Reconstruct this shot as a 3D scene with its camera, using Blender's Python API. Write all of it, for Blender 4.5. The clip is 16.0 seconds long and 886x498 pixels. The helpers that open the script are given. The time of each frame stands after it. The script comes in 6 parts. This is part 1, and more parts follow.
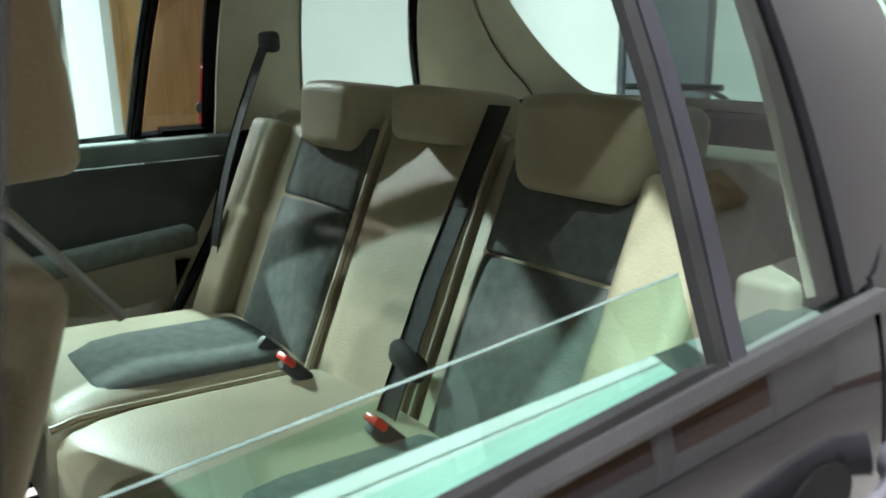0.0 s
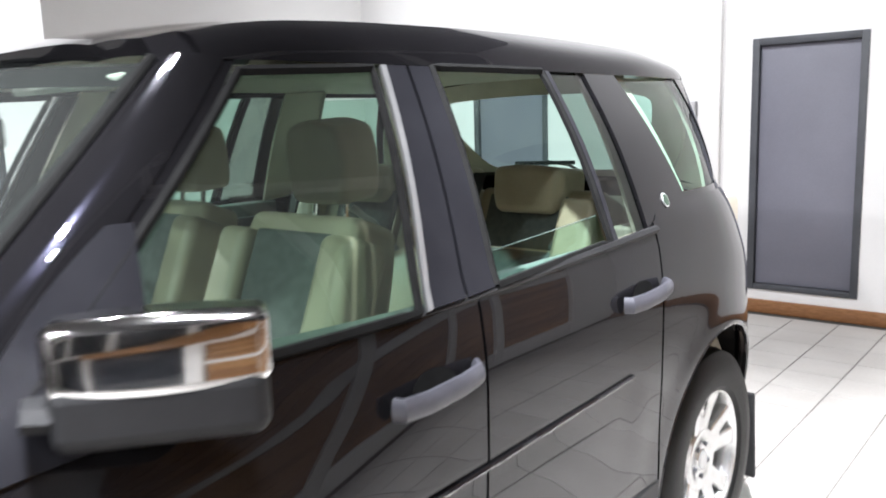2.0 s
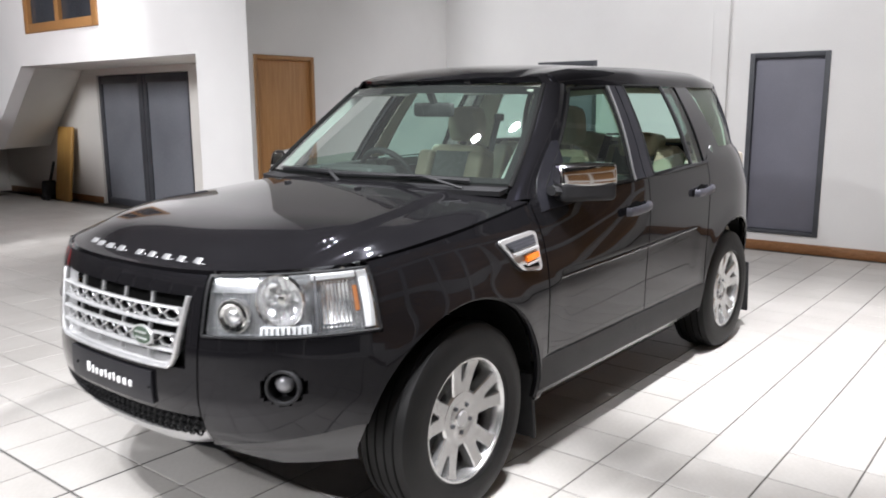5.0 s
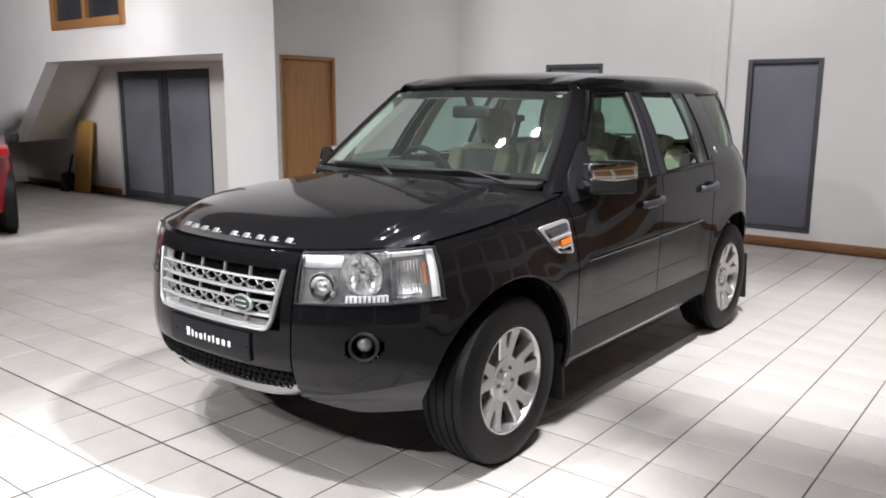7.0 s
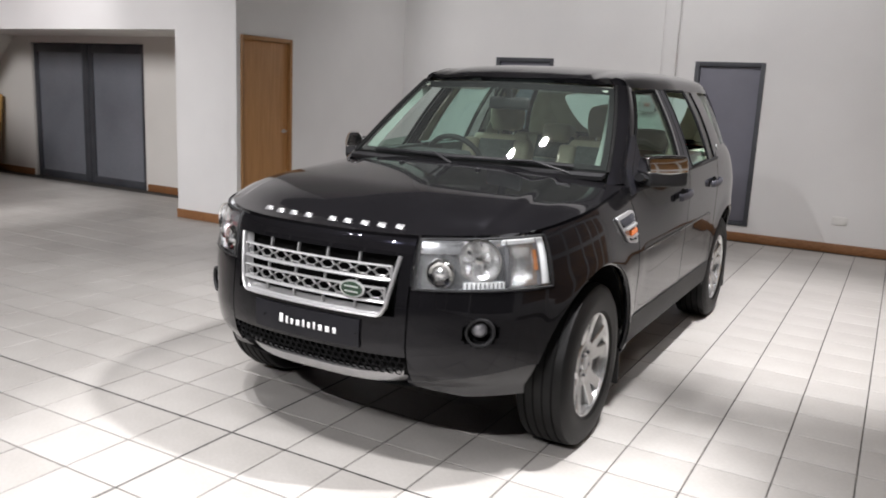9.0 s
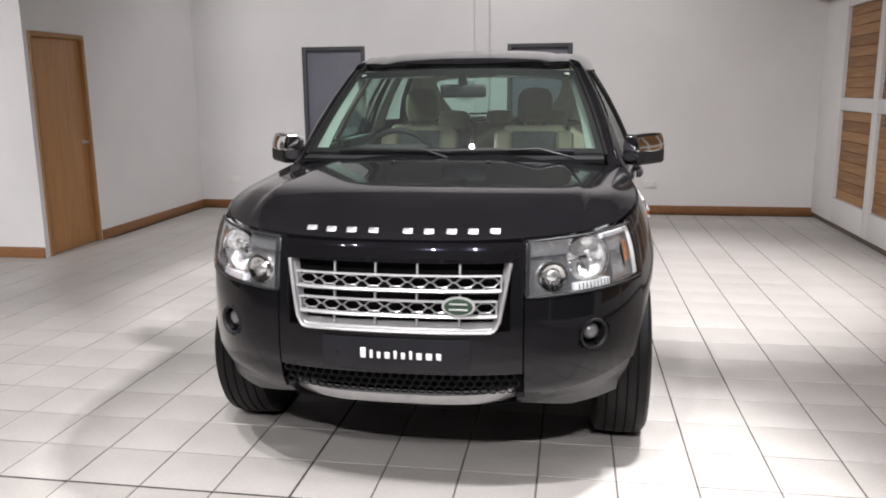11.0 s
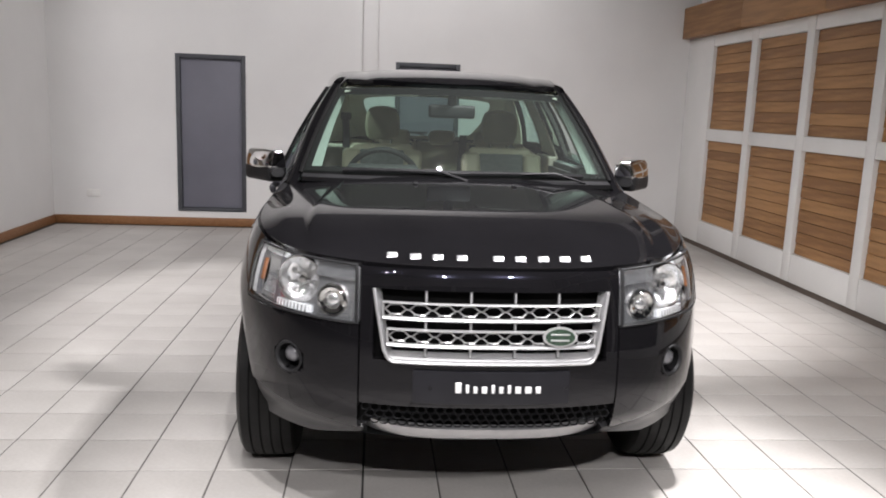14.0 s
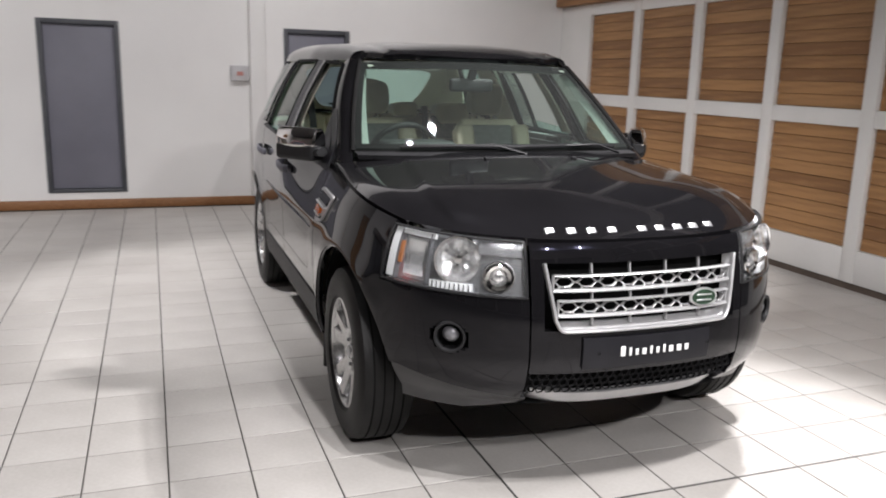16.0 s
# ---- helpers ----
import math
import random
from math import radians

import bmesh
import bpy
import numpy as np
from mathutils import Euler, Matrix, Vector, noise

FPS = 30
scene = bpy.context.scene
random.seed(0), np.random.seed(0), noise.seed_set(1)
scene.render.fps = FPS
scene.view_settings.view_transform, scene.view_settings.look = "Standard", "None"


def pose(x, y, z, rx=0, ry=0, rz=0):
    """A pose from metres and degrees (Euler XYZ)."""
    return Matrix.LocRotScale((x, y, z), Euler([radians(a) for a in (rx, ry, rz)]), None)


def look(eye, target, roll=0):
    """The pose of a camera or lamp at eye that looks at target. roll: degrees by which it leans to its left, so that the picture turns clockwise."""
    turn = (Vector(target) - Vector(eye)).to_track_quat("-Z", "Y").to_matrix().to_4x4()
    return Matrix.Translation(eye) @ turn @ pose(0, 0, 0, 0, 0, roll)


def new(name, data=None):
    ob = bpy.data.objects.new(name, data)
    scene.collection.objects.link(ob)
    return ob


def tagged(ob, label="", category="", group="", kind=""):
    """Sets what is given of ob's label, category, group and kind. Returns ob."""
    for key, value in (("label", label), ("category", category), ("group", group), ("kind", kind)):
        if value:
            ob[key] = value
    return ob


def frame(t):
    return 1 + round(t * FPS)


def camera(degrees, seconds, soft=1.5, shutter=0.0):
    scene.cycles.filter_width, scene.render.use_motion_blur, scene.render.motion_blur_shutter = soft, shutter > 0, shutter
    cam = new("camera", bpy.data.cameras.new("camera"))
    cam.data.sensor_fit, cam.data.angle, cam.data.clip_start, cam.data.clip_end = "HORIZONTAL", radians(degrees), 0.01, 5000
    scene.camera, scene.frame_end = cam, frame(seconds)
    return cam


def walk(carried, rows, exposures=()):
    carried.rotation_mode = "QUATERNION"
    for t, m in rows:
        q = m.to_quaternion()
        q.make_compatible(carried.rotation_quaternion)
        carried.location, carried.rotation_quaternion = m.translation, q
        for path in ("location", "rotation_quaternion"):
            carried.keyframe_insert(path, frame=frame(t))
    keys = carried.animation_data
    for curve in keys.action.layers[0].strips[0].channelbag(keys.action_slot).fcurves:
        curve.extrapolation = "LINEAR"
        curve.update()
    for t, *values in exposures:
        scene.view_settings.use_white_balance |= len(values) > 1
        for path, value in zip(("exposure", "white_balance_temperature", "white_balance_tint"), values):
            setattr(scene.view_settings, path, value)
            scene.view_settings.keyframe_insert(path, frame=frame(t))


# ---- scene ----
cam = camera(58.0, 16.0, 1.8, 0.5)
PATH = [
    (0, (1.224, 1.473, 1.407), (-0.299, 2.667, 0.902), -0.9),
    (0.5, (1.355, 1.27, 1.424), (-0.090, 2.578, 0.955), -1.3),
    (1, (1.529, 0.994, 1.438), (0.137, 2.375, 1.042), -2.2),
    (1.5, (1.67, 0.678, 1.452), (0.335, 2.125, 1.102), -2.5),
    (2, (1.820, 0.255, 1.471), (0.558, 1.774, 1.157), -1.8),
    (2.5, (1.969, -0.160, 1.466), (0.729, 1.367, 1.107), -0.1),
    (3, (2.093, -0.590, 1.499), (0.903, 0.985, 1.180), -1.1),
    (3.5, (2.231, -0.99, 1.504), (1.022, 0.576, 1.21), 0.1),
    (4, (2.31, -1.457, 1.494), (1.074, 0.081, 1.166), -0.6),
    (4.5, (2.422, -1.839, 1.505), (1.178, -0.309, 1.168), -0.6),
    (4.7, (2.489, -2.002, 1.5), (1.254, -0.469, 1.147), -0.5),
    (6.8, (2.767, -2.703, 1.564), (1.52, -1.184, 1.192), 0.7),
    (7, (2.691, -2.736, 1.539), (1.475, -1.191, 1.173), 0.3),
    (7.5, (2.752, -2.925, 1.559), (1.556, -1.365, 1.191), 1.3),
    (8, (2.607, -3.136, 1.559), (1.506, -1.513, 1.167), 2.3),
    (8.5, (2.382, -3.252, 1.548), (1.337, -1.595, 1.143), 2.7),
    (8.7, (2.232, -3.263, 1.532), (1.209, -1.591, 1.134), 2.8),
    (10.8, (0.671, -3.485, 1.505), (0.328, -1.553, 1.107), -0.6),
    (11, (0.591, -3.455, 1.499), (0.278, -1.521, 1.101), -0.5),
    (11.5, (0.311, -3.394, 1.5), (0.067, -1.449, 1.103), -1.3),
    (12, (0.083, -3.39, 1.494), (0.009, -1.43, 1.101), -1.0),
    (12.5, (0.005, -3.386, 1.492), (-0.003, -1.426, 1.096), -0.6),
    (13, (-0.001, -3.392, 1.506), (-0.033, -1.431, 1.115), 0.3),
    (13.5, (-0.138, -3.386, 1.507), (-0.091, -1.419, 1.145), 1.3),
    (14, (-0.399, -3.366, 1.505), (-0.226, -1.405, 1.152), 2.1),
    (14.5, (-0.652, -3.298, 1.513), (-0.426, -1.344, 1.155), 2.0),
    (15, (-1.01, -3.306, 1.512), (-0.691, -1.366, 1.144), 0.8),
    (15.5, (-1.319, -3.264, 1.505), (-0.857, -1.356, 1.12), 1.6),
    (16, (-1.634, -3.164, 1.526), (-0.962, -1.329, 1.1), 1.6),
]
walk(cam, [(t, look(e, g, r)) for t, e, g, r in PATH], exposures=[(0, 1.0, 6350, 9), (1, 1.05, 6300, 9), (2.5, 0.70, 6250, 12), (4.5, 0.2, 6350, 12), (7, -0.25, 6500, 13), (8.5, -0.46, 6550, 13), (11, -0.35, 6600, 15), (16, -0.32, 6600, 14)])

SPOTS = [
    # place, aim, watts, cone, blend, spread of a pair
    ((1.65, 0.25, 4.3), (-0.9, -1.3, 0.0), 1550, 72, 0.45, 0.2),
    ((-2.6, 2.2, 4.3), (-1.2, 2.5, 0.0), 800, 50, 0.7, 0),
    ((1.65, 1.3, 4.2), (1.45, 2.7, 0.0), 1750, 54, 0.8, 0),
    ((2.44, 0.40, 4.3), (0.4, 1.8, 1.0), 220, 40, 0.5, 0),
    ((-2.85, 0.1, 4.3), (-0.9, 1.5, 0.3), 140, 95, 0.6, 0),
    ((-0.3, 1.0, 4.4), (0.1, 2.4, 0.0), 240, 110, 0.7, 0.5),
    ((2.9, -1.9, 4.0), (0.4, -0.5, 0.6), 110, 62, 0.7, 0.4),
    ((-0.5, -2.4, 4.3), (0.0, -0.75, 0.6), 1100, 46, 0.6, 0.5),
    ((1.2, -2.0, 4.3), (0.1, -1.0, 0.4), 240, 100, 0.6, 0.6),
    ((-2.4, -4.8, 4.3), (-1.2, -3.0, 0.0), 170, 100, 0.6, 0.5),
    # added fill, brightens the car's front and the shaded floor before it
    ((0.4, -5.8, 4.2), (0.0, -2.6, 0.2), 1450, 96, 0.7, 1.6),
    ((-0.7, 3.5, 4.3), (-0.4, 6.2, 1.5), 420, 140, 0.7, 2.4),
    ((-6.0, 1.1, 4.1), (0.2, 1.82, 0.85), 1900, 13, 0.5, 0),
    # added fill for the red car's flank and the floor beside it
    ((-5.1, 2.0, 4.4), (-7.9, 2.0, 0.3), 620, 62, 0.8, 0),
]
RED_AT = pose(-8.60, 1.14, 0, 0, 0, 67)

# ---- world, lights ----
world = bpy.data.worlds.new("world")
scene.world = world
world.use_nodes = True
world.node_tree.nodes["Background"].inputs[0].default_value = (0.010, 0.012, 0.018, 1)
world.node_tree.nodes["Background"].inputs[1].default_value = 1.0


def spot(at, aim, watts, size, blend=0.5, radius=0.055, colour=(0.985, 0.99, 1.0)):
    lamp = bpy.data.lights.new("spot_and_fill_lamp", "SPOT")
    lamp.energy, lamp.spot_size, lamp.spot_blend, lamp.shadow_soft_size, lamp.color = watts, radians(size), blend, radius, colour
    ob = new("spot_and_fill_lamp", lamp)
    ob.matrix_world = look(at, aim)
    return ob


# spotlights under the roof, with the added fill lamps among them
for at, aim, watts, size, blend, pair in SPOTS:
    for k in (-0.5, 0.5) if pair else (0,):
        spot((at[0] + k * pair, at[1] + 0.3 * k * pair, at[2]), aim, watts / (2 if pair else 1), size, blend)

# wide soft fill added over the far part of the hall, no lamp known there
spot((-5.2, -3.6, 3.9), (-7.8, 4.0, 0.7), 1950, 84, 0.9, radius=0.9)

# ---- materials ----
def material(name):
    m = bpy.data.materials.new(name)
    m.use_nodes = True
    nt = m.node_tree
    return m, nt, nt.nodes["Principled BSDF"]


def link(nt, a, b):
    nt.links.new(a, b)


def varied(name, dark, light, scale=6.0, rough=0.5, bump=0.0, bump_scale=60.0, metal=0.0, coat=0.0, spread=0.0, stretch=(1, 1, 1), rough2=None, detail=6.0, island=False):
    """A surface whose colour wanders between two tones at two scales, with fine relief."""
    m, nt, b = material(name)
    tc = nt.nodes.new("ShaderNodeTexCoord")
    mp = nt.nodes.new("ShaderNodeMapping")
    mp.inputs["Scale"].default_value = stretch
    link(nt, tc.outputs["Object"], mp.inputs["Vector"])
    n1 = nt.nodes.new("ShaderNodeTexNoise")
    n1.inputs["Scale"].default_value, n1.inputs["Detail"].default_value = scale, detail
    n2 = nt.nodes.new("ShaderNodeTexNoise")
    n2.inputs["Scale"].default_value, n2.inputs["Detail"].default_value = bump_scale, 4.0
    link(nt, mp.outputs[0], n1.inputs["Vector"])
    link(nt, mp.outputs[0], n2.inputs["Vector"])
    mix = nt.nodes.new("ShaderNodeMath")
    mix.operation = "MULTIPLY_ADD"
    link(nt, n2.outputs["Fac"], mix.inputs[0])
    mix.inputs[1].default_value = 0.4
    add = nt.nodes.new("ShaderNodeMath")
    add.operation = "MULTIPLY_ADD"
    link(nt, n1.outputs["Fac"], add.inputs[0])
    add.inputs[1].default_value = 1.0
    add.inputs[2].default_value = -0.2
    link(nt, add.outputs[0], mix.inputs[2])
    ramp = nt.nodes.new("ShaderNodeValToRGB")
    ramp.color_ramp.elements[0].position, ramp.color_ramp.elements[1].position = 0.3, 0.75
    ramp.color_ramp.elements[0].color = (*dark, 1)
    ramp.color_ramp.elements[1].color = (*light, 1)
    last = mix.outputs[0]
    if spread:
        info = nt.nodes.new("ShaderNodeNewGeometry" if island else "ShaderNodeObjectInfo")
        sub = nt.nodes.new("ShaderNodeMath")
        sub.operation = "MULTIPLY_ADD"
        link(nt, info.outputs["Random Per Island" if island else "Random"], sub.inputs[0])
        sub.inputs[1].default_value = spread
        off = nt.nodes.new("ShaderNodeMath")
        off.operation = "SUBTRACT"
        link(nt, last, off.inputs[0])
        off.inputs[1].default_value = spread / 2
        link(nt, off.outputs[0], sub.inputs[2])
        last = sub.outputs[0]
    link(nt, last, ramp.inputs[0])
    link(nt, ramp.outputs[0], b.inputs["Base Color"])
    b.inputs["Metallic"].default_value = metal
    b.inputs["Coat Weight"].default_value = coat
    b.inputs["Coat Roughness"].default_value = 0.03
    if rough2 is None:
        b.inputs["Roughness"].default_value = rough
    else:
        mr = nt.nodes.new("ShaderNodeMapRange")
        mr.inputs["To Min"].default_value, mr.inputs["To Max"].default_value = rough, rough2
        link(nt, n1.outputs["Fac"], mr.inputs["Value"])
        link(nt, mr.outputs[0], b.inputs["Roughness"])
    if bump:
        bp = nt.nodes.new("ShaderNodeBump")
        bp.inputs["Strength"].default_value, bp.inputs["Distance"].default_value = bump, 0.002
        link(nt, n2.outputs["Fac"], bp.inputs["Height"])
        link(nt, bp.outputs[0], b.inputs["Normal"])
    return m


def pane_material(name, tint, gloss=0.02, base=0.06, veil=0.0):
    """Clear glass sheet: tinted see-through with a Fresnel gloss and a faint pale mix for reflected haze."""
    m, nt, b = material(name)
    out = nt.nodes["Material Output"]
    tr = nt.nodes.new("ShaderNodeBsdfTransparent")
    tr.inputs[0].default_value = (*tint, 1)
    gl = nt.nodes.new("ShaderNodeBsdfGlossy")
    gl.inputs["Roughness"].default_value = gloss
    fr = nt.nodes.new("ShaderNodeLayerWeight")
    fr.inputs["Blend"].default_value = 0.5
    pw = nt.nodes.new("ShaderNodeMath")
    pw.operation = "POWER"
    link(nt, fr.outputs["Facing"], pw.inputs[0])
    pw.inputs[1].default_value = 5.0
    ma = nt.nodes.new("ShaderNodeMath")
    ma.operation = "MULTIPLY_ADD"
    link(nt, pw.outputs[0], ma.inputs[0])
    ma.inputs[1].default_value, ma.inputs[2].default_value = 1 - base, base
    mx = nt.nodes.new("ShaderNodeMixShader")
    link(nt, ma.outputs[0], mx.inputs[0])
    link(nt, tr.outputs[0], mx.inputs[1])
    link(nt, gl.outputs[0], mx.inputs[2])
    # pale diffuse colour stands in for the veil of reflections on the pane
    haze = nt.nodes.new("ShaderNodeBsdfDiffuse")
    haze.inputs["Color"].default_value = (0.72, 0.76, 0.74, 1)
    dm = nt.nodes.new("ShaderNodeMixShader")
    dm.inputs[0].default_value = veil
    link(nt, mx.outputs[0], dm.inputs[1])
    link(nt, haze.outputs[0], dm.inputs[2])
    link(nt, dm.outputs[0], out.inputs["Surface"])
    return m


PAINT = varied("black_car_paint", (0.0050, 0.0048, 0.0054), (0.0070, 0.0067, 0.0076), 3, 0.14, 0, 900, 0.0, 1.0)
PAINT.node_tree.nodes["Principled BSDF"].inputs["Specular IOR Level"].default_value = 0.04
PAINT.node_tree.nodes["Principled BSDF"].inputs["Specular Tint"].default_value = (0.62, 0.62, 1.0, 1)
PAINT.node_tree.nodes["Principled BSDF"].inputs["Coat Roughness"].default_value = 0.012
PAINT.node_tree.nodes["Principled BSDF"].inputs["Coat IOR"].default_value = 1.35
PLASTIC = varied("black_plastic", (0.012, 0.012, 0.013), (0.02, 0.02, 0.021), 10, 0.5, 0.25, 500)
PLASTIC.node_tree.nodes["Principled BSDF"].inputs["Specular IOR Level"].default_value = 0.22
VALANCE = varied("grey_valance_plastic", (0.022, 0.022, 0.024), (0.032, 0.032, 0.034), 12, 0.35, 0.06, 400)
TRIMGREY = varied("satin_charcoal_trim", (0.010, 0.010, 0.0125), (0.015, 0.015, 0.018), 12, 0.30, 0.04, 400)
TRIMGREY.node_tree.nodes["Principled BSDF"].inputs["Specular IOR Level"].default_value = 0.2
RUBBER = varied("tyre_rubber", (0.0035, 0.0035, 0.0036), (0.0075, 0.0072, 0.007), 14, 0.5, 0.4, 220)
RUBBER.node_tree.nodes["Principled BSDF"].inputs["Specular IOR Level"].default_value = 0.2
CHROME = varied("chrome", (0.75, 0.74, 0.73), (0.82, 0.81, 0.80), 8, 0.05, 0, 60, 1.0, rough2=0.09)
SILVER = varied("silver_paint", (0.50, 0.50, 0.505), (0.59, 0.59, 0.59), 20, 0.30, 0.05, 400, 0.55, 0.4)
ALLOY = varied("alloy_wheel", (0.50, 0.50, 0.50), (0.60, 0.60, 0.595), 25, 0.26, 0.05, 300, 0.85, 0.4)
HANDLE = varied("grey_handle_paint", (0.05, 0.05, 0.06), (0.07, 0.07, 0.085), 25, 0.4, 0.08, 400, 0.2)
SATIN = varied("satin_aluminium", (0.42, 0.42, 0.43), (0.5, 0.5, 0.5), 20, 0.33, 0.05, 400, 0.8)
LEATHER = varied("beige_leather", (0.33, 0.285, 0.20), (0.41, 0.36, 0.265), 7, 0.48, 0.5, 260)
CLOTH = varied("grey_green_cloth", (0.075, 0.085, 0.08), (0.12, 0.13, 0.122), 40, 0.85, 0.8, 420)
DARKTRIM = varied("dark_cabin_plastic", (0.02, 0.021, 0.021), (0.035, 0.036, 0.035), 12, 0.6, 0.4, 350)
BEIGETRIM = varied("beige_cabin_plastic", (0.44, 0.40, 0.33), (0.52, 0.475, 0.40), 10, 0.6, 0.3, 320)
PILLARTRIM = varied("grey_green_pillar_trim", (0.20, 0.225, 0.20), (0.25, 0.275, 0.245), 12, 0.6, 0.3, 320)
LINER = varied("pale_headliner", (0.50, 0.48, 0.43), (0.58, 0.56, 0.50), 30, 0.9, 0.5, 420)
CARPET = varied("dark_carpet", (0.02, 0.02, 0.02), (0.045, 0.045, 0.043), 60, 0.95, 1.0, 500)
WEBBING = varied("black_webbing", (0.010, 0.010, 0.011), (0.022, 0.022, 0.023), 80, 0.8, 0.8, 700)
REDPLASTIC = varied("red_button_plastic", (0.55, 0.03, 0.02), (0.68, 0.05, 0.03), 30, 0.35)
AMBER = varied("amber_lens", (0.75, 0.15, 0.008), (0.88, 0.21, 0.012), 30, 0.15, 0.3, 300, 0, 1.0)
AMBERDIM = varied("dull_amber_lens", (0.34, 0.13, 0.05), (0.42, 0.17, 0.07), 30, 0.2, 0.3, 300, 0, 1.0)
REDLENS = varied("red_lens", (0.35, 0.01, 0.012), (0.5, 0.02, 0.02), 20, 0.12, 0, 200, 0, 1.0)
GREEN = varied("green_enamel", (0.006, 0.03, 0.014), (0.012, 0.05, 0.022), 30, 0.25, 0, 200, 0, 1.0)
REFLECTOR = varied("lamp_reflector", (0.86, 0.86, 0.87), (0.94, 0.94, 0.95), 20, 0.08, 0.6, 50, 0.84, rough2=0.26)
LAMPGREY = varied("grey_lamp_housing", (0.15, 0.15, 0.16), (0.20, 0.20, 0.21), 20, 0.3, 0.1, 300, 0.3)
LAMPMID = varied("satin_grey_lamp_housing", (0.44, 0.445, 0.46), (0.56, 0.565, 0.58), 14, 0.16, 0.4, 30, 0.75, rough2=0.3)
LAMPSILVER = varied("silver_lamp_housing", (0.70, 0.71, 0.73), (0.80, 0.81, 0.83), 12, 0.10, 0.3, 22, 0.86, rough2=0.30)
LAMPWHITE = varied("white_lamp_bar", (0.78, 0.79, 0.80), (0.86, 0.87, 0.88), 30, 0.25, 0.1, 200)
WHITEPRINT = varied("white_print", (0.75, 0.75, 0.75), (0.84, 0.84, 0.84), 40, 0.4)
GLASS = pane_material("tinted_car_glass", (0.63, 0.87, 0.79))
FRONTGLASS = pane_material("front_door_glass", (0.53, 0.67, 0.59), base=0.075, veil=0.012)
SCREEN = pane_material("windscreen_glass", (0.70, 0.81, 0.765), base=0.09, veil=0.016)
DARKGLASS = pane_material("rear_tinted_glass", (0.64, 0.87, 0.79))
EDGE = varied("polished_glass_edge", (0.05, 0.075, 0.066), (0.08, 0.11, 0.10), 30, 0.15)
PRIVACY = pane_material("dark_quarter_glass", (0.36, 0.43, 0.40), base=0.09)
LENS = pane_material("clear_lens", (0.93, 0.94, 0.94))
WALL = varied("white_wall_paint", (0.70, 0.69, 0.68), (0.765, 0.757, 0.745), 1.1, 0.7, 0.25, 90)
WALLDIM = varied("cream_wall_paint", (0.66, 0.64, 0.60), (0.72, 0.70, 0.66), 1.3, 0.75, 0.25, 90)
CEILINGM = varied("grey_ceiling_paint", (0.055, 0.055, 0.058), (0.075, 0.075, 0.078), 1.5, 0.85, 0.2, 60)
TILE = varied("cream_floor_tile", (0.385, 0.366, 0.343), (0.485, 0.466, 0.441), 2.2, 0.36, 0.05, 60, 0, 0, 0.12, rough2=0.52)
TILE_FAR = varied("cream_floor_tile_far", (0.385, 0.366, 0.343), (0.485, 0.466, 0.441), 2.2, 0.36, 0.05, 60, 0, 0, 0.12, rough2=0.52, island=True)
TRIM_TOP = varied("grey_green_soft_plastic", (0.10, 0.118, 0.11), (0.13, 0.15, 0.14), 14, 0.6, 0.4, 320)
GROUT = varied("dark_grout", (0.05, 0.047, 0.043), (0.10, 0.094, 0.085), 9, 0.9, 0.6, 200)
JOINT = varied("black_joint_seal", (0.03, 0.03, 0.028), (0.06, 0.058, 0.054), 12, 0.8, 0.4, 200)
SKIRT = varied("varnished_wood_skirting", (0.20, 0.085, 0.032), (0.30, 0.145, 0.06), 3, 0.4, 0.3, 40, stretch=(8, 8, 40))
OAK = varied("oak_door_veneer", (0.36, 0.17, 0.055), (0.47, 0.245, 0.095), 3, 0.42, 0.2, 30, stretch=(14, 14, 0.9))
OAKFRAME = varied("oak_frame", (0.30, 0.145, 0.05), (0.40, 0.21, 0.08), 4, 0.45, 0.2, 40, stretch=(12, 12, 1.0))
CEDAR = varied("cedar_slat", (0.23, 0.108, 0.039), (0.41, 0.215, 0.086), 2.0, 0.5, 0.4, 30, spread=0.45, stretch=(14, 1.1, 14))
GREYDOOR = varied("grey_door_paint", (0.135, 0.135, 0.165), (0.165, 0.165, 0.20), 2.0, 0.5, 0.1, 90)
GREYFRAME = varied("dark_grey_frame", (0.045, 0.048, 0.055), (0.065, 0.068, 0.078), 5, 0.5, 0.1, 90)
WHITEFRAME = varied("white_joinery_paint", (0.72, 0.71, 0.69), (0.78, 0.77, 0.75), 2.0, 0.5, 0.2, 70)
DARKPANE = varied("dark_office_glass", (0.03, 0.032, 0.038), (0.055, 0.06, 0.07), 1.2, 0.08)
FROST = varied("grey_blind_glass", (0.15, 0.16, 0.18), (0.20, 0.21, 0.235), 1.2, 0.22)
BOARDM = varied("leaning_board_wood", (0.40, 0.22, 0.055), (0.50, 0.29, 0.08), 3, 0.55, 0.2, 40, stretch=(9, 9, 1))
REDPAINT = varied("red_car_paint", (0.34, 0.010, 0.014), (0.42, 0.015, 0.018), 3, 0.3, 0, 600, 0.0, 1.0)
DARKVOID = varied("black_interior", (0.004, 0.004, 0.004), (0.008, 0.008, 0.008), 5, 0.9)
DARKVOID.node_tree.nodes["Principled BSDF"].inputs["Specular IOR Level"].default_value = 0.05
SEAL = varied("black_rubber_seal", (0.005, 0.005, 0.005), (0.009, 0.009, 0.009), 20, 0.8, 0.2, 300)
SEAL.node_tree.nodes["Principled BSDF"].inputs["Specular IOR Level"].default_value = 0.1
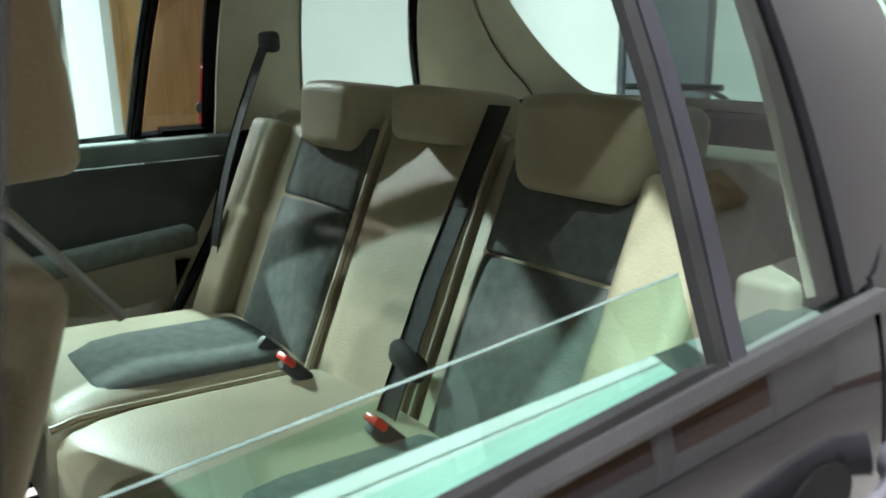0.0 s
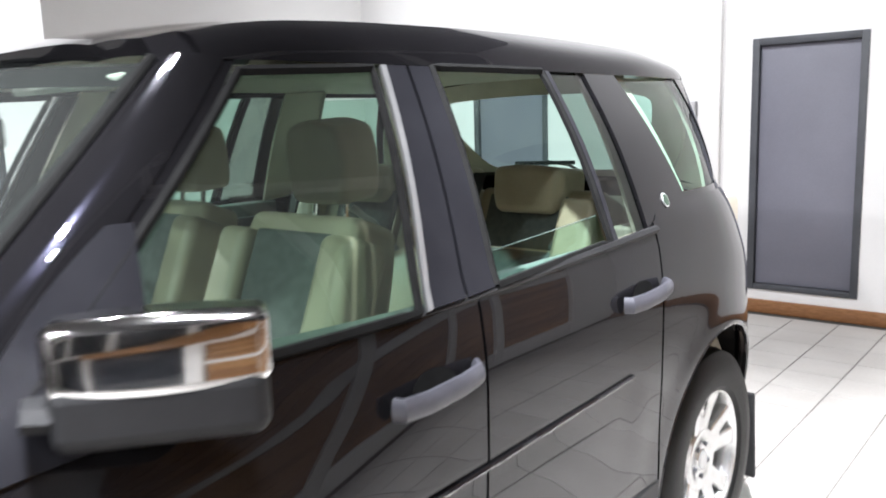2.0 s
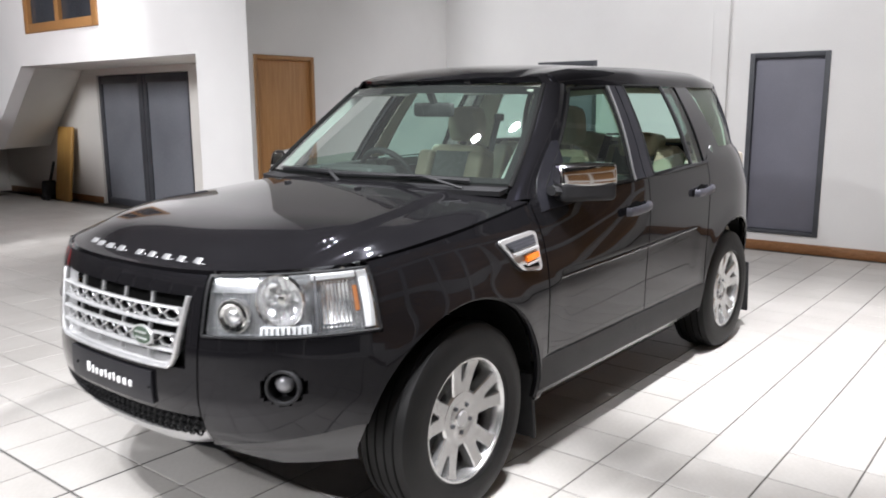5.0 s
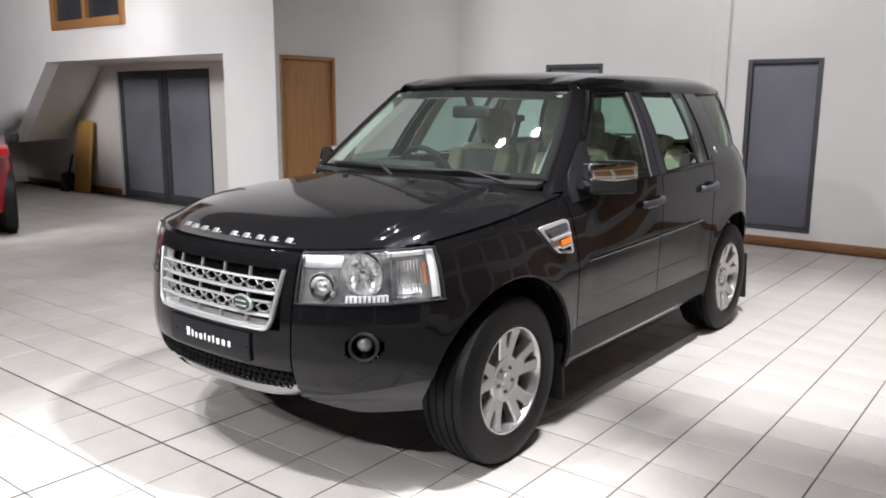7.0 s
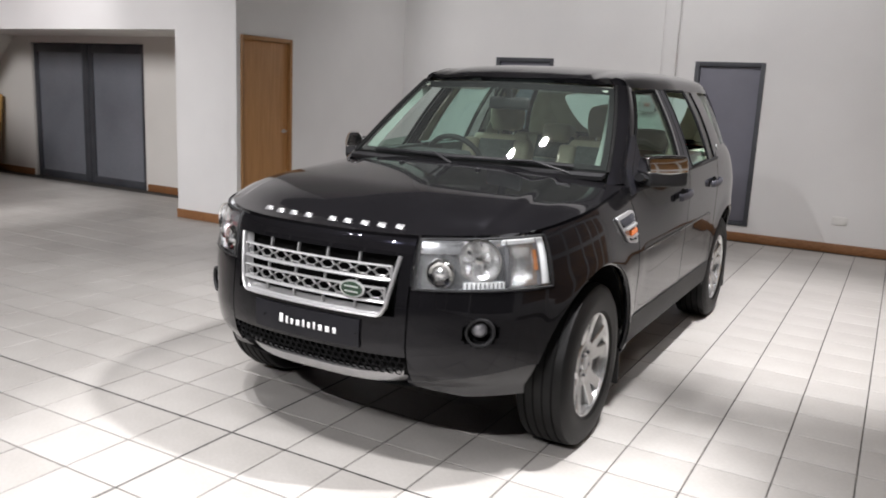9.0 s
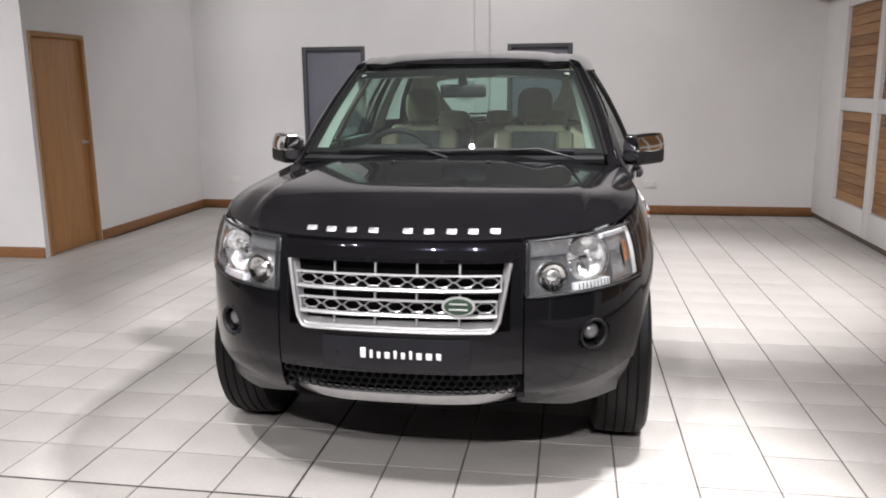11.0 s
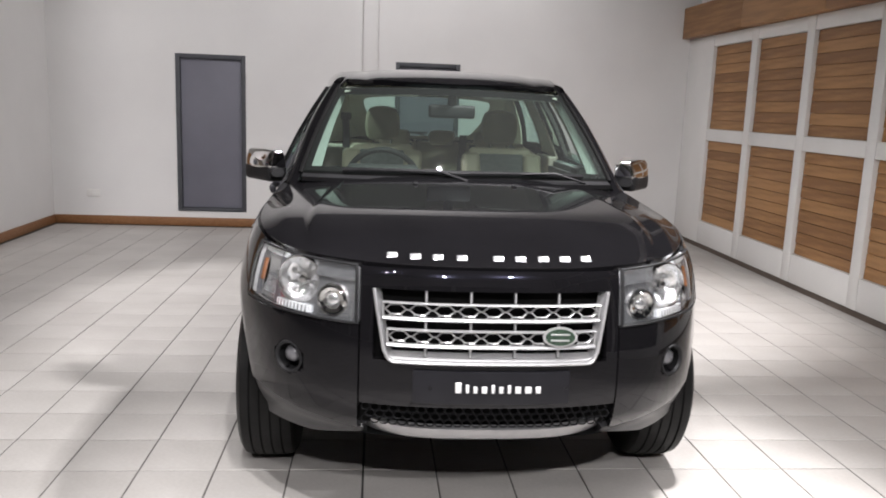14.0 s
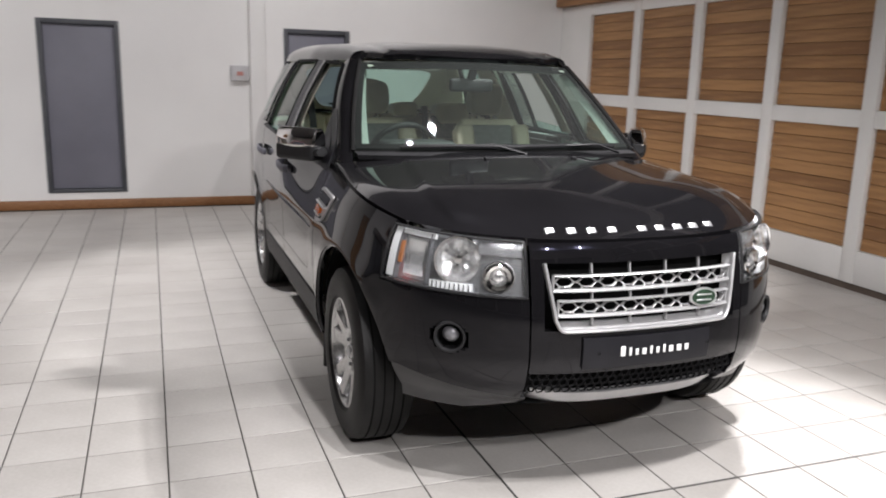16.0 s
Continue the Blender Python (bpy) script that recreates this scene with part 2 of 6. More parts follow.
PLINTH = varied("brown_plinth_paint", (0.085, 0.062, 0.048), (0.13, 0.098, 0.078), 4, 0.5, 0.2, 60)
PINKPANEL = varied("faded_red_plastic", (0.40, 0.17, 0.15), (0.48, 0.22, 0.19), 20, 0.4)
MIRRORM = varied("mirror_glass", (0.85, 0.86, 0.87), (0.88, 0.89, 0.9), 4, 0.01, 0, 60, 1.0)
ALARMGREY = varied("pale_grey_plastic", (0.42, 0.41, 0.42), (0.50, 0.49, 0.50), 10, 0.45, 0.2, 200)
SOCKETM = varied("white_plastic", (0.70, 0.69, 0.66), (0.78, 0.77, 0.75), 10, 0.4)


# ---- builders ----
def ob_from(name, bm, mat, parent=None, label="", smooth=True, sharp=38):
    me = bpy.data.meshes.new(name)
    bm.to_mesh(me)
    bm.free()
    if smooth:
        for p in me.polygons:
            p.use_smooth = True
        me.set_sharp_from_angle(angle=radians(sharp))
    me.materials.append(mat)
    ob = new(name, me)
    if parent:
        ob.parent = parent
    if label:
        ob["label"] = label
    return ob


def part(name, bm, mat, parent, label="", smooth=True, sharp=38):
    return ob_from(name, bm, mat, parent, label, smooth, sharp)


def thing(name, label, category, group="", kind="", at=(0, 0, 0)):
    ob = new(name)
    ob.location = at
    return tagged(ob, label, category, group, kind)


def spl(*pts):
    """A smooth curve through a few (x, y) pairs."""
    xs, ys = [p[0] for p in pts], [p[1] for p in pts]
    n = len(xs)
    sl = [(ys[i + 1] - ys[i]) / (xs[i + 1] - xs[i]) for i in range(n - 1)]
    m = [sl[0]] + [0 if sl[i - 1] * sl[i] <= 0 else 2 * sl[i - 1] * sl[i] / (sl[i - 1] + sl[i]) for i in range(1, n - 1)] + [sl[-1]]

    def f(x):
        if x <= xs[0]:
            return ys[0] + m[0] * (x - xs[0])
        if x >= xs[-1]:
            return ys[-1] + m[-1] * (x - xs[-1])
        i = max(k for k in range(n - 1) if xs[k] <= x)
        h = xs[i + 1] - xs[i]
        t = (x - xs[i]) / h
        return (ys[i] * (2 * t ** 3 - 3 * t ** 2 + 1) + m[i] * h * (t ** 3 - 2 * t ** 2 + t)
                + ys[i + 1] * (-2 * t ** 3 + 3 * t ** 2) + m[i + 1] * h * (t ** 3 - t ** 2))
    return f


def mix(a, b, t):
    return a + (b - a) * t


def ramp01(x, a, b):
    t = min(1, max(0, (x - a) / (b - a)))
    return t * t * (3 - 2 * t)


def span(a, b, n):
    return [a + (b - a) * i / n for i in range(n + 1)]


def sheet(fn, us, vs, depth=0.014, hole=None, out=(0, 1.4, 0.7)):
    """A curved panel over the grid us x vs with its rim folded inwards."""
    bm = bmesh.new()
    g = [[bm.verts.new(fn(u, v)) for v in vs] for u in us]
    for i in range(len(us) - 1):
        for j in range(len(vs) - 1):
            if hole and hole((us[i] + us[i + 1]) / 2, (vs[j] + vs[j + 1]) / 2):
                continue
            q = [g[i][j], g[i + 1][j], g[i + 1][j + 1], g[i][j + 1]]
            try:
                bm.faces.new(q)
            except ValueError:
                pass
    loose = [v for v in bm.verts if not v.link_faces]
    bmesh.ops.delete(bm, geom=loose, context="VERTS")
    bmesh.ops.remove_doubles(bm, verts=bm.verts, dist=1e-5)
    bm.normal_update()
    c = Vector(out)
    if sum((f.normal.dot(f.calc_center_median() - c)) * f.calc_area() for f in bm.faces) < 0:
        bmesh.ops.reverse_faces(bm, faces=bm.faces)
    bm.normal_update()
    if depth:
        nrm = {v: v.normal.copy() for v in bm.verts}
        edges = [e for e in bm.edges if len(e.link_faces) == 1]
        old = {v.co.copy().freeze(): nrm[v] for e in edges for v in e.verts}
        made = bmesh.ops.extrude_edge_only(bm, edges=edges)["geom"]
        for v in made:
            if isinstance(v, bmesh.types.BMVert):
                v.co -= old[v.co.copy().freeze()] * depth
    return bm


def thick(bm, t):
    """Gives an open sheet a thickness, inwards."""
    bm.normal_update()
    bmesh.ops.solidify(bm, geom=bm.faces[:], thickness=t)
    return bm


def rbox(size, r=0.01, seg=3, cuts=0, at=(0, 0, 0), rot=None, shape=None):
    """A box with rounded edges, its middle at at; shape bends its points."""
    bm = bmesh.new()
    bmesh.ops.create_cube(bm, size=1.0)
    for v in bm.verts:
        v.co = Vector((v.co.x * size[0], v.co.y * size[1], v.co.z * size[2]))
    if cuts:
        bmesh.ops.subdivide_edges(bm, edges=bm.edges[:], cuts=cuts, use_grid_fill=True)
    if r:
        sharp = [e for e in bm.edges if len(e.link_faces) == 2 and e.calc_face_angle(0) > 0.5]
        bmesh.ops.bevel(bm, geom=sharp, offset=min(r, min(size) * 0.49), segments=seg, profile=0.5, affect="EDGES", clamp_overlap=True)
    if shape:
        for v in bm.verts:
            v.co = Vector(shape(v.co))
    m = Matrix.Translation(at)
    if rot is not None:
        m = m @ rot
    bmesh.ops.transform(bm, matrix=m, verts=bm.verts)
    return bm


def box(a, b, r=0.0, seg=2):
    return rbox([abs(b[i] - a[i]) for i in range(3)], r, seg, 0, [(a[i] + b[i]) / 2 for i in range(3)])


def join(*bms):
    main = bms[0]
    for b in bms[1:]:
        me = bpy.data.meshes.new("tmp")
        b.to_mesh(me)
        b.free()
        main.from_mesh(me)
        bpy.data.meshes.remove(me)
    return main


def sweep(points, w, h=None, n=8, up=(0, 0, 1), caps=True, taper=None):
    """An oval bar along points, w wide and h high."""
    h = h or w
    bm = bmesh.new()
    pts = [Vector(p) for p in points]
    rings = []
    for i, p in enumerate(pts):
        d = (pts[min(i + 1, len(pts) - 1)] - pts[max(i - 1, 0)]).normalized()
        s = d.cross(Vector(up))
        s = s.normalized() if s.length > 1e-6 else Vector((1, 0, 0))
        t = s.cross(d).normalized()
        k = taper(i / max(1, len(pts) - 1)) if taper else 1
        rings.append([bm.verts.new(p + s * (math.cos(a) * w / 2 * k) + t * (math.sin(a) * h / 2 * k)) for a in (2 * math.pi * j / n for j in range(n))])
    for a, b in zip(rings, rings[1:]):
        for j in range(n):
            bm.faces.new((a[j], a[(j + 1) % n], b[(j + 1) % n], b[j]))
    if caps:
        bm.faces.new(rings[0])
        bm.faces.new(rings[-1])
    bmesh.ops.recalc_face_normals(bm, faces=bm.faces)
    return bm


def lathe(profile, n=48, at=(0, 0, 0), axis="x", closed=False):
    """A turned body: profile of (along, radius) pairs about an axis through at."""
    bm = bmesh.new()
    rings = []
    for a, r in profile:
        ring = []
        for j in range(n):
            t = 2 * math.pi * j / n
            c, s = math.cos(t) * r, math.sin(t) * r
            p = {"x": (a, c, s), "y": (c, a, s), "z": (c, s, a)}[axis]
            ring.append(bm.verts.new(Vector(p) + Vector(at)))
        rings.append(ring)
    pairs = list(zip(rings, rings[1:])) + ([(rings[-1], rings[0])] if closed else [])
    for a, b in pairs:
        for j in range(n):
            bm.faces.new((a[j], a[(j + 1) % n], b[(j + 1) % n], b[j]))
    bmesh.ops.remove_doubles(bm, verts=bm.verts, dist=1e-6)
    bmesh.ops.recalc_face_normals(bm, faces=bm.faces)
    return bm


def prism(poly, place, t):
    """A flat plate: a 2D outline, set by place(a, b, depth), t thick."""
    bm = bmesh.new()
    lo = [bm.verts.new(place(a, b, 0)) for a, b in poly]
    hi = [bm.verts.new(place(a, b, t)) for a, b in poly]
    bm.faces.new(lo)
    bm.faces.new(hi[::-1])
    n = len(poly)
    for i in range(n):
        bm.faces.new((lo[i], hi[i], hi[(i + 1) % n], lo[(i + 1) % n]))
    bmesh.ops.recalc_face_normals(bm, faces=bm.faces)
    return bm


def holed_wall(u0, u1, z0, z1, holes, place, t):
    """A wall slab with square openings cut through it; place(u, depth, z)."""
    us = sorted({u0, u1, *[h[0] for h in holes], *[h[1] for h in holes]})
    zs = sorted({z0, z1, *[h[2] for h in holes], *[h[3] for h in holes]})
    bm = bmesh.new()
    inside = lambda a, b: any(h[0] < a < h[1] and h[2] < b < h[3] for h in holes)
    made = {}

    def vert(u, d, z):
        k = (u, d, z)
        if k not in made:
            made[k] = bm.verts.new(place(u, d, z))
        return made[k]
    solid = lambda i, j: 0 <= i < len(us) - 1 and 0 <= j < len(zs) - 1 and not inside((us[i] + us[i + 1]) / 2, (zs[j] + zs[j + 1]) / 2)
    for i in range(len(us) - 1):
        for j in range(len(zs) - 1):
            if not solid(i, j):
                continue
            a, b, c, d = us[i], us[i + 1], zs[j], zs[j + 1]
            for dep in (0, t):
                bm.faces.new([vert(a, dep, c), vert(b, dep, c), vert(b, dep, d), vert(a, dep, d)])
            for di, dj, p, q in ((-1, 0, (a, c), (a, d)), (1, 0, (b, c), (b, d)), (0, -1, (a, c), (b, c)), (0, 1, (a, d), (b, d))):
                if not solid(i + di, j + dj):
                    bm.faces.new([vert(p[0], 0, p[1]), vert(q[0], 0, q[1]), vert(q[0], t, q[1]), vert(p[0], t, p[1])])
    bmesh.ops.recalc_face_normals(bm, faces=bm.faces)
    return bm

# ---- the showroom ----
BACK, EAST, LEFT, FACE = 6.21, 3.32, -4.11, 3.0   # inner faces of the walls
TOP, WEST, SOUTH = 4.7, -14.0, -8.0

place_x = lambda y0: (lambda u, d, z: (u, y0 + d, z))
place_y = lambda x0: (lambda u, d, z: (x0 + d, u, z))

DZ, DT = 0.175, 1.985
DOORS = [(-2.70, -1.91), (-0.185, 0.572)]
north = part("wall_north", holed_wall(LEFT - 0.2, EAST + 0.45, 0, TOP, [(a, b, DZ, DT) for a, b in DOORS], place_x(BACK), 0.2), WALL, None, smooth=False)
tagged(north, "plain white painted plaster wall", "wall", kind="structure")
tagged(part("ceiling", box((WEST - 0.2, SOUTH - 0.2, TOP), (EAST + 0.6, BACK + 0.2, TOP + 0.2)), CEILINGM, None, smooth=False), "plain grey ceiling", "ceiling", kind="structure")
tagged(part("wall_left", holed_wall(FACE, BACK - 0.002, 0, TOP, [(3.06, 3.87, 0, 2.01)], place_y(LEFT), -0.2), WALL, None, smooth=False), "white painted side wall with a wooden door", "wall", kind="structure")
tagged(part("wall_west", box((WEST - 0.2, SOUTH, 0), (WEST, BACK, TOP)), WALL, None, smooth=False), "white painted far wall", "wall", kind="structure")
tagged(part("wall_south", holed_wall(WEST, EAST + 0.4, 0, TOP, [(x, x + 2.2, 0.1, 3.0) for x in (-12, -9.6, -7.2, -4.8, -2.4, 0.0)], place_x(SOUTH), -0.2), WALL, None, smooth=False), "white wall with large dark windows", "wall", kind="structure")
for x in (-12, -9.6, -7.2, -4.8, -2.4, 0.0):
    w = tagged(part("window_1", box((x - 0.002, SOUTH - 0.14, 0.1), (x + 2.202, SOUTH - 0.10, 3.0)), DARKPANE, None, smooth=False), "dark showroom window at night", "window", kind="structure")
# unseen dark panes above the beam, added to keep the car's reflections black
HIGH = [-7.8 + 1.75 * k for k in range(8)]
tagged(part("wall_east", holed_wall(SOUTH, BACK, 0, TOP, [(y, y + 2.2, 0.1, 2.7) for y in (-7.8, -5.5, -3.2)] + [(y, y + 1.6, 2.85, 4.5) for y in HIGH], place_y(EAST + 0.10), 0.3), WALL, None, smooth=False), "white wall behind the timber panels with dark windows and added high dark panes", "wall", kind="structure")

for y in (-7.8, -5.5, -3.2):
    tagged(part("window_3", box((EAST + 0.2, y - 0.002, 0.1), (EAST + 0.24, y + 2.202, 2.7)), DARKPANE, None, smooth=False), "dark showroom window at night", "window", kind="structure")

for y in HIGH:
    tagged(part("added_dark_pane", box((EAST + 0.2, y - 0.002, 2.85), (EAST + 0.24, y + 1.602, 4.5)), DARKPANE, None, smooth=False), "dark pane added high above the timber panels to darken reflections", "window", kind="structure")

# grey doors in the end wall
def grey_door(a, b):
    d = thing("door_1", "flat grey painted door in a dark grey frame", "door", "grey doors", "structure")
    f = 0.05
    for n, p, q in (("frame", (a, DZ), (a + f, DT)), ("frame", (b - f, DZ), (b, DT)), ("frame", (a + f, DT - f), (b - f, DT)), ("frame", (a + f, DZ), (b - f, DZ + 0.04))):
        part(n, box((p[0], BACK - 0.012, p[1]), (q[0], BACK + 0.10, q[1]), 0.004), GREYFRAME, d, "dark grey door frame")
    part("leaf", box((a + f + 0.004, BACK + 0.02, DZ + 0.044), (b - f - 0.004, BACK + 0.065, DT - f - 0.004), 0.003), GREYDOOR, d)
    part("backing", box((a, BACK + 0.12, DZ), (b, BACK + 0.16, DT)), DARKVOID, d)
    return d


for a, b in DOORS:
    grey_door(a, b)

# wooden skirting
def skirting(p, q):
    tagged(part("baseboard", box(p, q, 0.006, 2), SKIRT, None), "varnished brown wooden skirting board", "baseboard", kind="structure")


skirting((LEFT, BACK - 0.022, 0), (EAST + 0.098, BACK - 0.001, 0.1))
skirting((LEFT + 0.001, 3.90, 0), (LEFT + 0.022, BACK - 0.024, 0.1))
skirting((-5.0, FACE - 0.022, 0), (LEFT - 0.002, FACE - 0.001, 0.1))

# vertical boxed conduit on the end wall
con = thing("pipe_casing", "white painted vertical pipe casing on the end wall", "pipe casing")
part("casing", box((-0.565, BACK - 0.05, 0.1), (-0.40, BACK - 0.001, TOP - 0.002), 0.006), WALL, con)
part("strip", box((-0.578, BACK - 0.02, 0.1), (-0.5665, BACK - 0.001, TOP - 0.002), 0.002), WHITEFRAME, con)

# call point box
al = thing("alarm_box", "small grey wall box with a red panel", "alarm box")
part("case", box((-0.775, BACK - 0.06, 1.395), (-0.585, BACK - 0.001, 1.565), 0.008), ALARMGREY, al)
part("red_panel", box((-0.715, BACK - 0.066, 1.455), (-0.645, BACK - 0.0595, 1.50), 0.003), PINKPANEL, al, "faded red panel")

def socket(m):
    s = thing("wall_socket", "white plastic double wall socket", "socket", "wall sockets")
    part("plate", box((-0.075, -0.012, -0.043), (0.075, 0, 0.043), 0.004), SOCKETM, s)
    for x in (-0.038, 0.038):
        part("switch", box((x - 0.008, -0.017, 0.016), (x + 0.008, -0.0115, 0.03), 0.002), SOCKETM, s)
    s.matrix_world = m
    return s


socket(pose(-3.66, BACK - 0.001, 0.36))
socket(pose(1.5, BACK - 0.001, 0.35))

# wooden door in the left wall
wd = thing("door_2", "plain oak veneered door with a wooden frame", "door", kind="structure")
part("leaf", box((LEFT - 0.06, 3.105, 0.006), (LEFT - 0.02, 3.825, 1.965), 0.003), OAK, wd)
for p, q in (((LEFT - 0.1, 3.06, 0), (LEFT + 0.015, 3.102, 2.01)), ((LEFT - 0.1, 3.828, 0), (LEFT + 0.015, 3.87, 2.01)), ((LEFT - 0.1, 3.102, 1.968), (LEFT + 0.015, 3.828, 2.01))):
    part("frame", box(p, q, 0.004), OAKFRAME, wd)
part("handle", join(lathe([(0, 0), (0, 0.024), (0.008, 0.024), (0.008, 0)], 20, (LEFT - 0.02, 3.76, 1.0)), sweep([(LEFT - 0.012, 3.76, 1.0), (LEFT + 0.03, 3.76, 1.0), (LEFT + 0.035, 3.74, 1.0), (LEFT + 0.035, 3.66, 1.0)], 0.016)), SATIN, wd)
part("backing", box((LEFT - 0.16, 3.06, 0), (LEFT - 0.12, 3.87, 2.01)), DARKVOID, wd)

# the face of the stair block, with the recess under the stair and an office window above
NX0, NX1, NZ = -9.12, -5.0, 2.05
LOWX, LOWZ = -10.40, 0.86
WIN = (-8.85, -6.95, 2.47, 3.52)
face = holed_wall(WEST, LEFT - 0.2005, 0, TOP, [(LOWX, NX1, 0, NZ), (-12.1, LOWX, 0, LOWZ), WIN], place_x(FACE), 0.2)
tagged(part("wall_face", face, WALL, None, smooth=False), "white wall with a recess under a sloping stair", "wall", kind="structure")
DEEP = 4.2
tagged(part("stair_cheek", prism([(NX0, NZ - 0.001), (LOWX, NZ - 0.001), (LOWX, LOWZ)], lambda a, b, d: (a, FACE + 0.001 + d, b), 0.198), WALL, None, smooth=False), "white sloping edge of the stair", "stair", kind="structure")
tagged(part("recess_back", holed_wall(-13.2, NX1 + 0.2, 0, NZ + 0.2, [(-9.36, -6.94, 0, 1.96)], place_x(DEEP), 0.2), WALLDIM, None, smooth=False), "cream back wall of the recess", "wall", kind="structure")
tagged(part("recess_side", box((NX1 + 0.002, FACE + 0.2, 0), (NX1 + 0.2, DEEP - 0.002, NZ + 0.2)), WALLDIM, None, smooth=False), "cream side wall of the recess", "wall", kind="structure")
tagged(part("recess_end", box((-12.9, FACE + 0.202, 0), (-12.7, DEEP - 0.002, 2.2)), WALLDIM, None, smooth=False), "cream end wall of the recess", "wall", kind="structure")
tagged(part("recess_ceiling", box((NX0 - 0.75, FACE + 0.202, NZ + 0.002), (NX1, DEEP - 0.002, NZ + 0.18)), WALLDIM, None, smooth=False), "cream recess ceiling", "ceiling", kind="structure")
slope = bmesh.new()
SKEW = 0.6    # the stair runs slightly askew of the wall
under = [[slope.verts.new((x - k * SKEW, FACE + 0.202 + k * (DEEP - FACE - 0.206), z)) for x, z in ((NX0, NZ), (LOWX, LOWZ), (-12.1, LOWZ), (-12.1, LOWZ + 0.15), (LOWX - 0.2, LOWZ + 0.2), (NX0 - 0.2, NZ + 0.2))] for k in (0, 1)]
for k in range(6):
    slope.faces.new((under[0][k], under[0][(k + 1) % 6], under[1][(k + 1) % 6], under[1][k]))
slope.faces.new(under[0])
slope.faces.new(under[1][::-1])
bmesh.ops.recalc_face_normals(slope, faces=slope.faces[:])
tagged(part("stair_soffit", slope, WALLDIM, None, smooth=False), "cream sloping underside of a stair", "stair", kind="structure")
skirting((-12.6, DEEP - 0.022, 0), (-9.40, DEEP - 0.001, 0.1))
skirting((-6.90, DEEP - 0.022, 0), (NX1, DEEP - 0.001, 0.1))

gd = thing("door_3", "dark grey framed double glass office door", "door", kind="structure")
for x0, x1 in ((-9.35, -8.18), (-8.12, -6.95)):
    part("pane", box((x0 + 0.07, DEEP + 0.06, 0.09), (x1 - 0.07, DEEP + 0.075, 1.84)), FROST, gd, "grey glass", smooth=False)
    for p, q in (((x0, 0.0), (x0 + 0.08, 1.95)), ((x1 - 0.08, 0.0), (x1, 1.95)), ((x0 + 0.08, 1.83), (x1 - 0.08, 1.95)), ((x0 + 0.08, 0.0), (x1 - 0.08, 0.10))):
        part("frame", box((p[0], DEEP + 0.03, p[1]), (q[0], DEEP + 0.10, q[1]), 0.005), GREYFRAME, gd)
part("post", box((-8.178, DEEP + 0.02, 0), (-8.122, DEEP + 0.11, 1.95), 0.004), GREYFRAME, gd)
part("backing", box((-9.36, DEEP + 0.13, 0), (-6.94, DEEP + 0.17, 1.96)), DARKVOID, gd, smooth=False)

ow = thing("window_2", "brown wood framed office window high on the wall", "window", kind="structure")
a, b, c, d = WIN
xm = mix(a, b, 0.48)
for p, q in (((a, c), (a + 0.12, d)), ((b - 0.12, c), (b, d)), ((a + 0.12, c), (b - 0.12, c + 0.12)), ((a + 0.12, d - 0.12), (b - 0.12, d)), ((xm - 0.05, c + 0.12), (xm + 0.05, d - 0.12))):
    part("window_frame", box((p[0], FACE - 0.025, p[1]), (q[0], FACE + 0.08, q[1]), 0.006), OAKFRAME, ow)
for p, q in ((a + 0.12, xm - 0.05), (xm + 0.05, b - 0.12)):
    part("pane", box((p, FACE + 0.03, c + 0.12), (q, FACE + 0.045, d - 0.12)), DARKPANE, ow, smooth=False)

brd = part("leaning_board", rbox((0.47, 0.06, 1.19), 0.028, 3, 0, (-10.22, DEEP - 0.17, 0.59), Matrix.Rotation(radians(-7), 4, "X")), BOARDM, None)
tagged(brd, "narrow tan wooden board leaning on the recess wall", "board")
jack = thing("floor_jack", "small dark trolley jack beside the leaning board", "jack")
part("body", rbox((0.15, 0.20, 0.26), 0.03, 3, 2, (-10.55, DEEP - 0.30, 0.19), None, lambda p: (p.x * (1 - 0.35 * max(0, p.z / 0.13)), p.y, p.z)), PLASTIC, jack)
part("handle", sweep([(-10.55, DEEP - 0.28, 0.30), (-10.54, DEEP - 0.24, 0.45), (-10.53, DEEP - 0.20, 0.62)], 0.045, 0.045, 8), PLASTIC, jack)
for dx in (-0.07, 0.07):
    for dy in (-0.37, -0.23):
        part("wheel", lathe([(-0.015, 0), (-0.015, 0.04), (0.015, 0.04), (0.015, 0)], 16, (-10.55 + dx, DEEP + dy, 0.04)), PLASTIC, jack)

# timber wall: white frame with slatted cedar panels
PITCH, STILE = 1.045, 0.125
Y_A = 5.495
rails = ((0.055, 0.31), (1.225, 1.355), (2.26, 2.385))
ys = [Y_A - PITCH * k for k in range(0, 6)]
frame_wall = thing("panel_frame", "white painted timber frame of the panelled wall", "frame", kind="structure")
part("stile", box((EAST, Y_A, 0.055), (EAST + 0.098, BACK - 0.002, 2.385), 0.004), WHITEFRAME, frame_wall)
for y in ys:
    part("stile", box((EAST, y - PITCH, 0.055), (EAST + 0.098, y - PITCH + STILE, 2.385), 0.006), WHITEFRAME, frame_wall)
    for z0, z1 in rails:
        part("rail", box((EAST + 0.003, y - PITCH + STILE + 0.0005, z0), (EAST + 0.097, y - 0.0005, z1), 0.006), WHITEFRAME, frame_wall)
tagged(part("baseboard", box((EAST + 0.02, -0.775, 0), (EAST + 0.097, BACK - 0.024, 0.053)), PLINTH, None, smooth=False), "dark brown recessed plinth under the timber panels", "baseboard", kind="structure")
SL = 9
slat_h = (1.225 - 0.31) / SL
slat_bm = rbox((0.022, PITCH - STILE - 0.002, slat_h - 0.0035), 0.004, 1)
